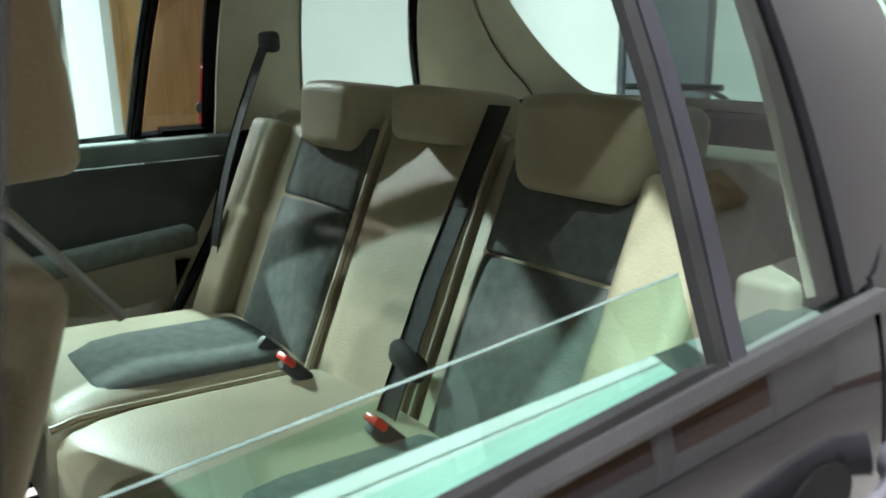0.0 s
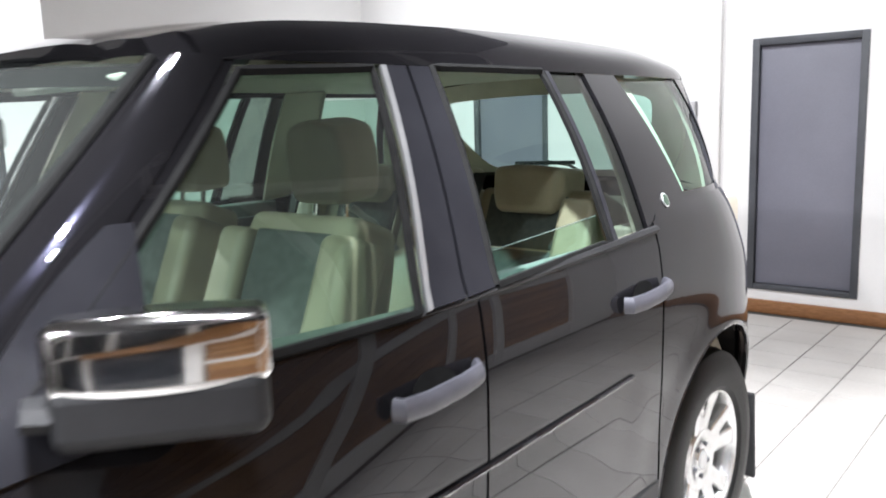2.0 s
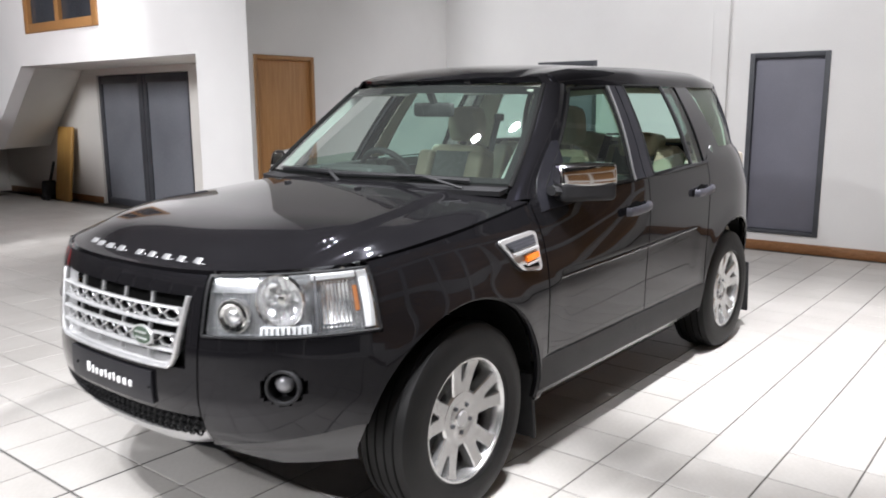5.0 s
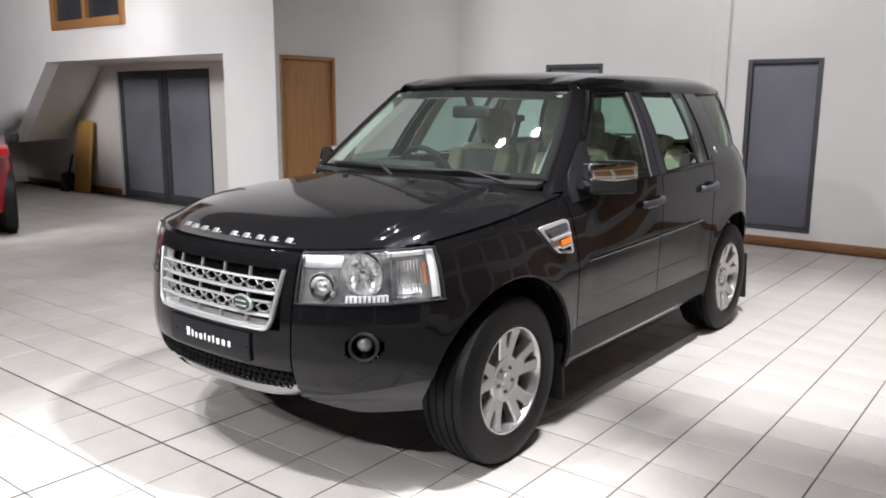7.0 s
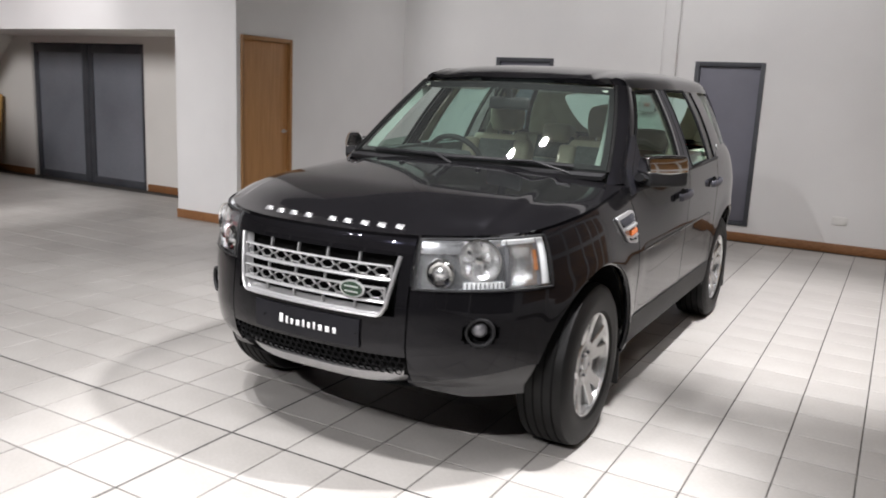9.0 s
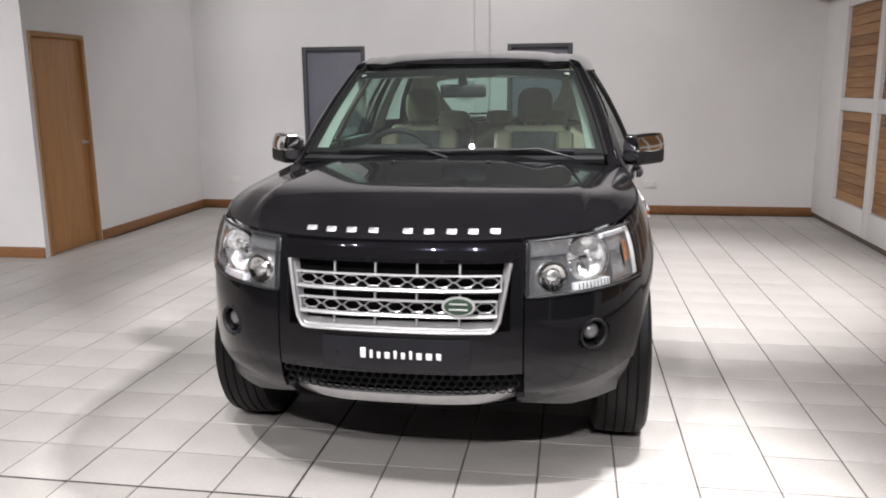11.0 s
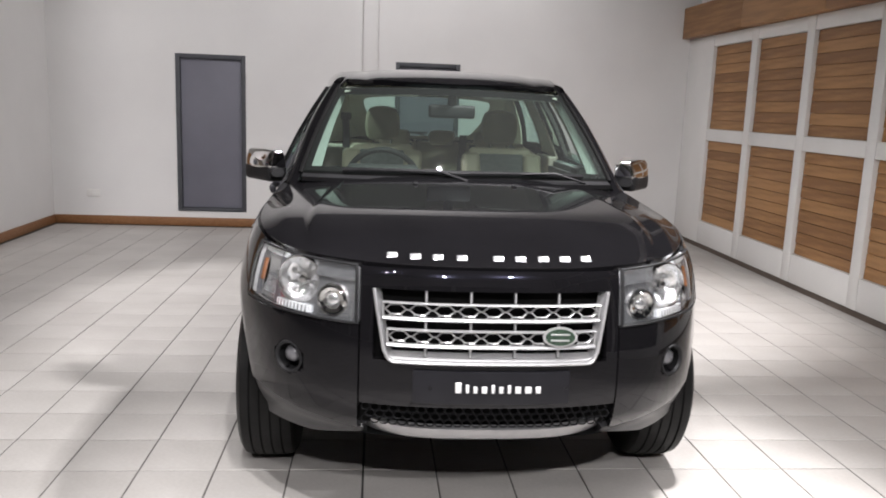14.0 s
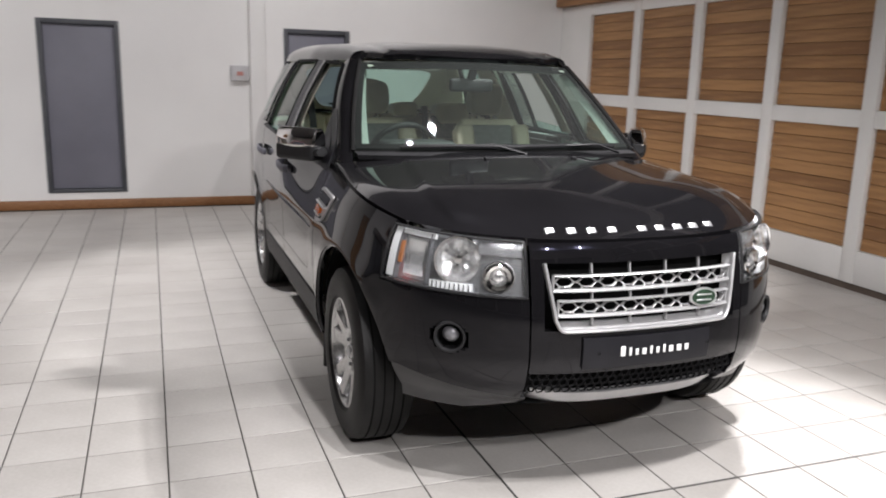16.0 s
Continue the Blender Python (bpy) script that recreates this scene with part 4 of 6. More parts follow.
    part("tail_lamp", sheet(flip(s, lambda u, v: (lambda y, z: Vector((side_x(y, z) + 0.006, y, z)))(mix(3.03 + 0.08 * (1 - v), tail(mix(0.93, 1.20, v)) - 0.05, u), mix(0.93, 1.20, v))), span(0, 1, 10), span(0, 1, 8), 0.012), REDLENS, car, "red rear lamp")
    # wheel wells
    for c in (0, REAR):
        bm = bmesh.new()
        prev = None
        for a in span(0.02, math.pi - 0.13, 20):
            r = ARCH + 0.004
            y, z = c + r * math.cos(a), WZ + r * math.sin(a)
            cur = (bm.verts.new((s * 0.50, y, z)), bm.verts.new((s * min(0.90, side_x(y, max(z, 0.42)) - 0.045), y, z)))
            if prev:
                bm.faces.new((prev[0], prev[1], cur[1], cur[0]))
            prev = cur
        inner = [bm.verts.new((s * 0.50, c + (ARCH + 0.004) * math.cos(a), WZ + (ARCH + 0.004) * math.sin(a))) for a in span(0.02, math.pi - 0.13, 20)]
        bm.faces.new(inner)
        part("wheel_well", bm, DARKVOID, car, smooth=False)

part("underbody", box((-0.52, -0.50, 0.31), (0.52, 3.3, 0.34)), DARKVOID, car, smooth=False)
part("rear_bumper", sheet(lambda x, z: (x, tail(z) - (tail(z) - YR) * (1 - (1 - min(1, abs(x) / width(z)) ** NR) ** (1 / NR)), z), span(-0.80, 0.80, 24), span(0.36, 0.66, 6), 0.03), PAINT, car)
part("tailgate", sheet(lambda x, z: (x, tail(z) - (tail(z) - YR) * (1 - (1 - min(1, abs(x) / width(z)) ** NR) ** (1 / NR)) - 0.006, z), span(-0.70, 0.70, 24), span(0.665, 1.225, 8), 0.03), PAINT, car)

# ---- cabin shell: pillars, roof and glass ----
ZB, ZT = 1.185, 1.640
cant = spl((0.45, 0.55), (0.95, 0.592), (1.3, 0.632), (1.56, 0.662), (1.8, 0.682), (2.5, 0.682), (2.9, 0.65), (3.1, 0.60))


def shell_x(y, z, inset=0.0):
    b = min(side_x(min(y, 3.2), 1.17), 0.945) - 0.008
    b -= 0.03 * (max(0, y - 2.2) / 0.75) ** 2
    v = (z - ZB) / (ZT - ZB)
    return mix(b, cant(y), v) + 0.020 * math.sin(math.pi * min(1, max(0, v))) - inset


def screen_edge(v):
    return Vector((mix(0.755, 0.600, v) + 0.012 * math.sin(math.pi * v), mix(0.50, 0.995, v), mix(1.165, 1.588, v)))


tailline = lambda z: mix(3.25, 2.99, (z - ZB) / (ZT - ZB))
roof_z = spl((0.86, 1.602), (0.95, 1.639), (1.05, 1.666), (1.15, 1.685), (1.27, 1.699), (1.5, 1.708), (2.0, 1.712), (2.6, 1.702), (3.02, 1.662))


def roof_edge(y):
    return Vector((cant(y) - 0.035, y, roof_z(y) - 0.030))


def roof_at(u, v):
    s = abs(u)
    yf = 0.895 + 0.115 * s ** 2
    y = mix(yf, 3.06 - 0.05 * s ** 2, v)
    xe = cant(y) - 0.035
    z = roof_z(max(y, 0.86)) - 0.030 * s ** 2.5 - 0.006 * math.exp(-((s - 0.80) / 0.05) ** 2)
    return Vector((u * xe, y, z))


part("roof", sheet(roof_at, span(-1, 1, 40), [0, 0.01, 0.025] + span(0.05, 1, 24), 0.03, out=(0, 1.8, 1.0)), PAINT, car)
# windscreen
def screen_at(u, v):
    e = screen_edge(v)
    s = abs(u)
    c = Vector((0, mix(0.285, 0.885, v), mix(1.178, 1.600, v) + 0.004 * math.sin(math.pi * v)))
    p = c.lerp(e, s)
    p.x = e.x * s
    p.y = mix(c.y, e.y, s ** 2)
    p.z = mix(c.z, e.z, s ** 2)
    return Vector((math.copysign(p.x, u), p.y, p.z))


part("windscreen", sheet(lambda u, v: screen_at(u * 0.985, mix(0.03, 0.985, v)), span(-1, 1, 24), span(0, 1, 12), 0.0), SCREEN, car, "clear tinted windscreen")
part("screen_band", sheet(lambda u, v: screen_at(u * 0.985, mix(0.900, 0.985, v)) + Vector((0, 0.004, -0.004)), span(-1, 1, 24), span(0, 1, 3), 0.0), DARKVOID, car, "black band along the top of the windscreen")
for s in SIDES:
    part("screen_border", sheet(lambda u, v: screen_at(s * mix(0.945, 0.985, u), mix(0.03, 0.985, v)) + Vector((0, 0.004, -0.004)), span(0, 1, 3), span(0, 1, 12), 0.0), DARKVOID, car, "black border of the windscreen")
part("screen_border", sheet(lambda u, v: screen_at(u * 0.985, mix(-0.035, 0.085, v)) + Vector((0, 0.004, -0.004)), span(-1, 1, 24), span(0, 1, 3), 0.0), DARKVOID, car, "black border of the windscreen")
part("cowl", sheet(lambda u, v: screen_at(u * 0.99, 0.03) + Vector((0, -0.075 * (1 - v), -0.012 - 0.012 * (1 - v))), span(-1, 1, 24), span(0, 1, 3), 0.02), PLASTIC, car, "black plastic cowl")
for (xa, xb, lift) in ((-0.55, 0.02, 0.0), (-0.05, 0.60, 0.0)):
    pts = []
    for t in span(0, 1, 8):
        x = mix(xa, xb, t)
        q = screen_at(x / 0.75, 0.035 + 0.012 * math.sin(math.pi * t))
        pts.append((x, q.y - 0.010, q.z + 0.006))
    w = part("wiper", sweep(pts, 0.014, 0.022, 6), PLASTIC, car, "black wiper blade")
    q = screen_at(xb / 0.75, 0.0)
    part("wiper_arm", sweep([(xb, q.y - 0.045, q.z - 0.006), (mix(xb, xa, 0.25), pts[4][1] - 0.012, pts[4][2] + 0.008), pts[4]], 0.018, 0.012, 6), PLASTIC, w)

sp = lambda y, z, o=0.0: Vector((shell_x(y, z, o), y, z))
quad = lambda a, b, c, d: (lambda u, v: (lambda yz: sp(*yz))((mix(mix(a[0], b[0], u), mix(d[0], c[0], u), v), mix(mix(a[1], b[1], u), mix(d[1], c[1], u), v))))
quad_in = lambda a, b, c, d, o: (lambda u, v: sp(mix(mix(a[0], b[0], u), mix(d[0], c[0], u), v), mix(mix(a[1], b[1], u), mix(d[1], c[1], u), v), o))

at_belt = lambda y: (y, belt(y) + 0.002)
W1 = (at_belt(0.62), at_belt(1.258), (1.416, 1.580), (1.115, 1.568))
W2 = (at_belt(1.478), at_belt(1.958), (1.990, 1.588), (1.584, 1.586))
W3 = (at_belt(1.990), at_belt(2.165), (2.195, 1.585), (2.022, 1.588))
W4 = ((2.465, 1.252), (2.95, 1.252), (2.86, 1.582), (2.372, 1.568))
NEAR_WINDOWS = (W2, W3)
for s in SIDES:
    F = lambda fn: flip(s, fn)
    back = 0.0 if s == 1 else 0.165
    W2 = tuple((y + (back if k in (1, 2) else 0), z) for k, (y, z) in enumerate(NEAR_WINDOWS[0]))
    W3 = tuple((y + (back if k in (0, 3) else 0.88 * back if k == 1 else 0.55 * back), z) for k, (y, z) in enumerate(NEAR_WINDOWS[1]))
    # front pillar from the wing to the roof
    def a_pillar(u, v):
        w = mix(-0.13, 1.0, v)
        inner = screen_edge(w)
        outer = sp(mix(0.628, 1.100, max(0, w) ** 0.96) + 0.35 * min(0, w), mix(1.172, 1.590, w))
        p = inner.lerp(outer, u)
        bulge = 0.014 * math.sin(math.pi * u)
        return p + Vector((bulge, -bulge * 0.8, bulge * 0.6))
    part("front_pillar", sheet(F(a_pillar), span(0, 1, 10), span(0, 1, 20), 0.02), PAINT, car)
    part("pillar_seal", sweep([(s * p.x, p.y - 0.004, p.z + 0.003) for p in (screen_edge(v) for v in span(0.0, 1.0, 14))], 0.02, 0.016, 6), SEAL, car)
    # mirror corner
    part("door_corner", sheet(F(lambda u, v: sp(mix(mix(0.545, 1.085, v ** 0.96) - 0.035, mix(0.632, 1.122, v), u), mix(belt(0.58) - 0.02, 1.588, v), 0.004)), span(0, 1, 5), span(0, 1, 16), 0.012), PAINT, car, "black door frame corner")

    def skin(y, z):
        k = ramp01(z, 1.10, 1.18)
        return Vector((mix(side_x(y, z), shell_x(y, z), k) + 0.006, y, z))
    # corner plate: a tall rounded triangle that carries the mirror
    part("mirror_plate", sheet(F(lambda u, v: skin(mix(mix(0.560, 0.800, v ** 1.7), mix(0.790, 0.838, v), u), mix(mix(1.070, 1.085, u), 1.345, v))), span(0, 1, 8), span(0, 1, 14), 0.016), TRIMGREY, car, "black corner plate behind the mirror")
    # roof side rail
    def rail(u, v):
        y = mix(1.06, 3.0, u)
        lo = sp(y, 1.589)
        hi = roof_edge(y) + Vector((-0.004, 0, 0.002))
        p = lo.lerp(hi, v)
        bul = 0.012 * math.sin(math.pi * v)
        return p + Vector((bul, 0, bul))
    part("roof_rail", sheet(F(rail), span(0, 1, 34), span(0, 1, 7), 0.02), PAINT, car)
    part("front_rail_tip", sheet(F(lambda u, v: screen_edge(1.0).lerp(sp(1.085, 1.590), u).lerp((roof_edge(1.0 + 0.06 * u) + Vector((0, 0, 0.002))), v)), span(0, 1, 5), span(0, 1, 4), 0.01), PAINT, car)
    # middle pillar: two door frames, a pale strip as the reflection along the edge
    bp = part("centre_pillar", sheet(F(quad(at_belt(1.291), at_belt(1.377), (1.508, 1.588), (1.456, 1.588))), span(0, 1, 5), span(0, 1, 12), 0.014), TRIMGREY, car, "satin charcoal pillar cover")
    part("rear_cover", sheet(F(quad(at_belt(1.386), at_belt(1.474), (1.580, 1.588), (1.517, 1.588))), span(0, 1, 5), span(0, 1, 12), 0.014), TRIMGREY, bp)
    part("pillar_gap", sheet(F(quad_in(at_belt(1.365), at_belt(1.398), (1.529, 1.588), (1.496, 1.588), 0.018)), span(0, 1, 2), span(0, 1, 12), 0.004), DARKVOID, bp)
    part("reflection_strip", sheet(F(quad_in(at_belt(1.275), at_belt(1.287), (1.452, 1.588), (1.438, 1.588), -0.004)), span(0, 1, 2), span(0, 1, 12), 0.01), SATIN, bp, "pale strip for the reflection on the black trim")
    # rear door divider and quarter light
    part("window_divider", sheet(F(quad_in(at_belt(1.968 + back), at_belt(1.988 + back), (2.018 + back, 1.590), (2.000 + back, 1.590), -0.004)), span(0, 1, 2), span(0, 1, 12), 0.014), TRIMGREY, car, "satin charcoal window divider")
    part("quarter_light", sheet(F(quad_in(*W3, 0.008)), span(0, 1, 4), span(0, 1, 8), 0.0), PRIVACY, car, "dark tinted quarter glass")
    part("rear_pillar", sheet(F(quad((2.168 + 0.88 * back, 1.186), (2.462, 1.242), (2.370, 1.588), (2.198 + 0.55 * back, 1.588))), span(0, 1, 8), span(0, 1, 12), 0.014), PAINT, car)
    foot = 0.85 * back
    part("pillar_foot", sheet(F(lambda u, v: (lambda y: Vector((mix(side_x(y, 1.19 + 0.043 * ramp01(y, 2.2 + foot, 2.27 + foot)) - 0.002, shell_x(y, 1.25), v ** 0.6), y, mix(1.174 + 0.055 * ramp01(y, 2.2 + foot, 2.27 + foot), mix(1.214, 1.248, min(1, u * 4.5)) + 0.004, v))))(mix(2.198 + foot, 3.24, u))), span(0, 1, 28), span(0, 1, 4), 0.01), PAINT, car)
    part("tail_pillar", sheet(F(lambda u, v: (lambda z: sp(mix(mix(2.953, 2.863, v), tailline(z) + 0.02, u), z))(mix(1.245, 1.588, v))), span(0, 1, 14), span(0, 1, 12), 0.014), PAINT, car)
    part("rear_side_glass", sheet(F(quad_in(*W4, 0.004)), span(0, 1, 8), span(0, 1, 8), 0.0), DARKGLASS, car, "tinted rear side glass")
    part("round_badge", prism([(2.318 + 0.018 * math.cos(t), 1.242 + 0.019 * math.sin(t)) for t in span(0, 2 * math.pi * 23 / 24, 23)], lambda a, b, d: (s * (shell_x(a, b) + 0.001 + d), a, b), 0.003), SILVER, car, "small round green and silver badge")
    part("badge_face", prism([(2.318 + 0.014 * math.cos(t), 1.242 + 0.015 * math.sin(t)) for t in span(0, 2 * math.pi * 23 / 24, 23)], lambda a, b, d: (s * (shell_x(a, b) + 0.003 + d), a, b), 0.002), GREEN, car, "green badge face")
    # side glass; the rear pane is wound down, and the driver's pane on the far side too
    g1 = [W1[0], W1[1], W1[2], W1[3]]
    if s == -1:
        g1 = [W1[0], W1[1], (1.308, 1.225), (0.70, 1.205)]
    part("front_side_glass", sheet(F(quad_in(*g1, 0.010)), span(0, 1, 8), span(0, 1, 8), 0.0), FRONTGLASS, car)
    g2 = [W2[0], W2[1], (1.960, 1.237), (1.494, 1.2098)] if s == 1 else list(W2)
    pane = part("rear_door_glass", sheet(F(quad_in(*g2, 0.016)), span(0, 1, 8), span(0, 1, 4), 0.0), GLASS, car, "lowered side window" if s == 1 else "")
    if s == 1:
        part("glass_edge", sweep([(s * (shell_x(y, 1.24) - 0.016), y, mix(1.2105, 1.237, (y - 1.507) / 0.453)) for y in span(1.494, 1.960, 8)], 0.0025, 0.002, 5), EDGE, car, "polished glass edge")
    # black seals round the door glass
    for wq in (W1, W2):
        ringp = [wq[0], wq[1], wq[2], wq[3], wq[0]]
        pts = []
        for p, q in zip(ringp, ringp[1:]):
            pts += [(mix(p[0], q[0], t), mix(p[1], q[1], t)) for t in span(0, 0.94, 6)]
        pts.append(ringp[0])
        part("window_seal", sweep([(s * (shell_x(y, z) - 0.002), y, z) for y, z in pts], 0.020, 0.016, 5, (1, 0, 0), False), SEAL, car)

    # door mirror
    yaw = Matrix.Rotation(radians(54 * s), 4, "Z")
    mir = part("door_mirror", rbox((0.250, 0.108, 0.086), 0.036, 4, 3, (s * 0.953, 0.758, 1.146), yaw), PLASTIC, car, "black mirror with a chrome cap")
    part("mirror_cap", rbox((0.258, 0.116, 0.098), 0.044, 7, 5, (s * 0.953, 0.758, 1.212), yaw, lambda c: (c.x, c.y * (1 - 0.42 * max(0, (c.z + 0.03) / 0.078) ** 2) * (1 - 0.20 * (c.x / 0.129) ** 2), c.z * (1 - 0.10 * (c.x / 0.129) ** 2))), CHROME, mir, "chrome cap")
    gl = Matrix.Rotation(radians(12 * s), 4, "Z")
    part("mirror_glass", rbox((0.150, 0.006, 0.105), 0.02, 3, 0, (s * 0.945, 0.822, 1.177), gl), MIRRORM, mir)
    part("mirror_arm", sweep([(s * 0.875, 0.62, 1.150), (s * 0.905, 0.68, 1.142), (s * 0.945, 0.725, 1.136)], 0.07, 0.042, 8), PLASTIC, mir)

# rear hatch with its window
def hatch(u, v):
    z = mix(1.24, 1.650 - 0.04 * u * u, v)
    y = tailline(z) + 0.02
    xe = shell_x(tailline(z), min(z, ZT)) if z < ZT else cant(2.99)
    return Vector((u * xe * 0.972, y + 0.09 * (1 - u * u) * (1 - 0.3 * v), z))


def round_frame(half_u, half_v, vc, edge_u, v0, v1, back):
    """The hatch's surface between a rounded window and an outer edge."""
    def f(a, k):
        c, s_ = math.cos(a), math.sin(a)
        r = (abs(c) ** 12 + abs(s_) ** 12) ** (-1 / 12)
        inner = (half_u * c * r * (0.93 + 0.28 * (vc + half_v * s_ * r)), vc + half_v * s_ * r)
        q = max(abs(c), abs(s_))
        sv = s_ / q
        outer = (edge_u * c / q, (v1 - vc) * sv + vc if sv > 0 else vc + (vc - v0) * sv)
        return hatch(mix(inner[0], outer[0], k), mix(inner[1], outer[1], k)) + Vector((0, back, 0))
    return f


part("hatch_frame", sheet(round_frame(0.74, 0.42, 0.43, 1.0, 0.0, 1.0, 0), span(0, 2 * math.pi, 72), span(0, 1, 4), 0.02), PAINT, car)
part("hatch_glass", sheet(lambda u, v: hatch(u * 0.90, mix(-0.01, 0.88, v)) + Vector((0, -0.006, 0)), span(-1, 1, 12), span(0, 1, 6), 0.0), DARKGLASS, car)
rw = part("rear_wiper", sweep([hatch(u, 0.090 + 0.02 * u) + Vector((0, 0.035, 0)) for u in span(-0.50, 0.04, 8)], 0.016, 0.02, 6), PLASTIC, car, "black rear wiper")
part("wiper_arm", sweep([hatch(-0.22, 0.100) + Vector((0, 0.05, 0)), hatch(-0.04, 0.06) + Vector((0, 0.055, 0)), hatch(0.05, 0.0) + Vector((0, 0.04, 0))], 0.02, 0.014, 6), PLASTIC, rw)
part("hatch_trim", sheet(round_frame(0.70, 0.385, 0.415, 0.985, -0.1, 0.97, -0.03), span(0, 2 * math.pi, 72), span(0, 1, 4), 0.0), BEIGETRIM, car, "beige hatch surround")

# ---- wheels ----
def wheel(name, at, side):
    w = thing(name, "", "")
    w.parent = car
    w.location = at
    t = 0.1175
    prof = [(t * 0.86, 0.232), (t * 0.97, 0.245), (t * 1.0, 0.285), (t * 0.95, 0.335), (t * 0.82, 0.358), (t * 0.6, 0.364), (t * 0.3, 0.3655), (0, 0.366)]
    prof = prof + [(-a, r) for a, r in prof[::-1][1:]]
    ty = part("tyre", lathe(prof, 72), RUBBER, w, "black road tyre")
    grooves = [lathe([(x - 0.004, 0.3635), (x - 0.003, 0.3672), (x + 0.003, 0.3672), (x + 0.004, 0.3635)], 72) for x in (-0.06, -0.02, 0.02, 0.06)]
    part("tread_groove", join(*grooves), DARKVOID, ty)
    rim = part("rim", lathe([(0.098, 0.236), (0.104, 0.232), (0.104, 0.226), (0.096, 0.220), (0.06, 0.212), (-0.06, 0.206), (-0.09, 0.225), (-0.1, 0.236)], 72), ALLOY, w, "bright silver alloy rim")
    part("brake_disc", lathe([(-0.02, 0.0), (-0.02, 0.155), (0.0, 0.155), (0.0, 0.07), (0.01, 0.07), (0.01, 0.0)], 40), SATIN, w)
    # black disc stands in for the shade inside the wheel
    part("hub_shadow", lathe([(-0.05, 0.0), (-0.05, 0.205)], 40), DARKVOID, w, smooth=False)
    # five wide pairs of flat spokes
    for k in range(5):
        for off in (-0.235, 0.235):
            a = 2 * math.pi * k / 5 + math.pi / 2
            bm = bmesh.new()
            rows = []
            for i, r in enumerate(span(0.06, 0.224, 8)):
                f = i / 8
                ang = a + off * mix(0.82, 1.0, f)
                wd = mix(0.031, 0.026, f) + 0.010 * ramp01(f, 0.82, 1.0)
                xo = mix(0.070, 0.096, f ** 1.6)
                er, et = Vector((0, math.cos(ang), math.sin(ang))), Vector((0, -math.sin(ang), math.cos(ang)))
                rows.append([bm.verts.new(er * r + et * (wd * q) + Vector((xo - dx, 0, 0))) for q, dx in ((-1.08, 0.045), (-0.97, 0.006), (-0.8, 0.001), (0.8, 0.001), (0.97, 0.006), (1.08, 0.045))])
            for p, q in zip(rows, rows[1:]):
                for j in range(5):
                    bm.faces.new((p[j], p[j + 1], q[j + 1], q[j]))
            bmesh.ops.recalc_face_normals(bm, faces=bm.faces)
            part("spoke", bm, ALLOY, rim)
    for k in range(5):
        a = 2 * math.pi * k / 5 + math.pi / 2
        web = prism([(r * math.cos(a + t), r * math.sin(a + t)) for r, t in ((0.06, -0.30), (0.138, -0.16), (0.146, 0.0), (0.138, 0.16), (0.06, 0.30))], lambda p, q, d: (0.068 + 0.10 * (math.hypot(p, q) - 0.06) - d, p, q), 0.03)
        part("spoke_web", web, ALLOY, rim)
    part("hub", lathe([(0.03, 0.112), (0.066, 0.108), (0.0735, 0.100), (0.0735, 0.070), (0.071, 0.066), (0.071, 0.036), (0.074, 0.033), (0.076, 0.0)], 48), ALLOY, rim)
    part("hub_cap", lathe([(0.0745, 0.030), (0.080, 0.026), (0.081, 0.0)], 28), SATIN, rim)
    for k in range(5):
        a = 2 * math.pi * k / 5 + math.pi / 2 + math.pi / 5
        part("wheel_nut", join(lathe([(0.064, 0.0125), (0.0705, 0.0125), (0.0705, 0.0095)], 16, (0, 0.054 * math.cos(a), 0.054 * math.sin(a))), lathe([(0.06, 0.009), (0.076, 0.008), (0.077, 0.0)], 6, (0, 0.054 * math.cos(a), 0.054 * math.sin(a)))), GREYFRAME, rim)
    if side < 0:
        w.rotation_euler = (0, 0, math.pi)
    return w


for y in (0, REAR):
    for s in SIDES:
        wheel("wheel", (s * 0.812, y, 0.364), s)

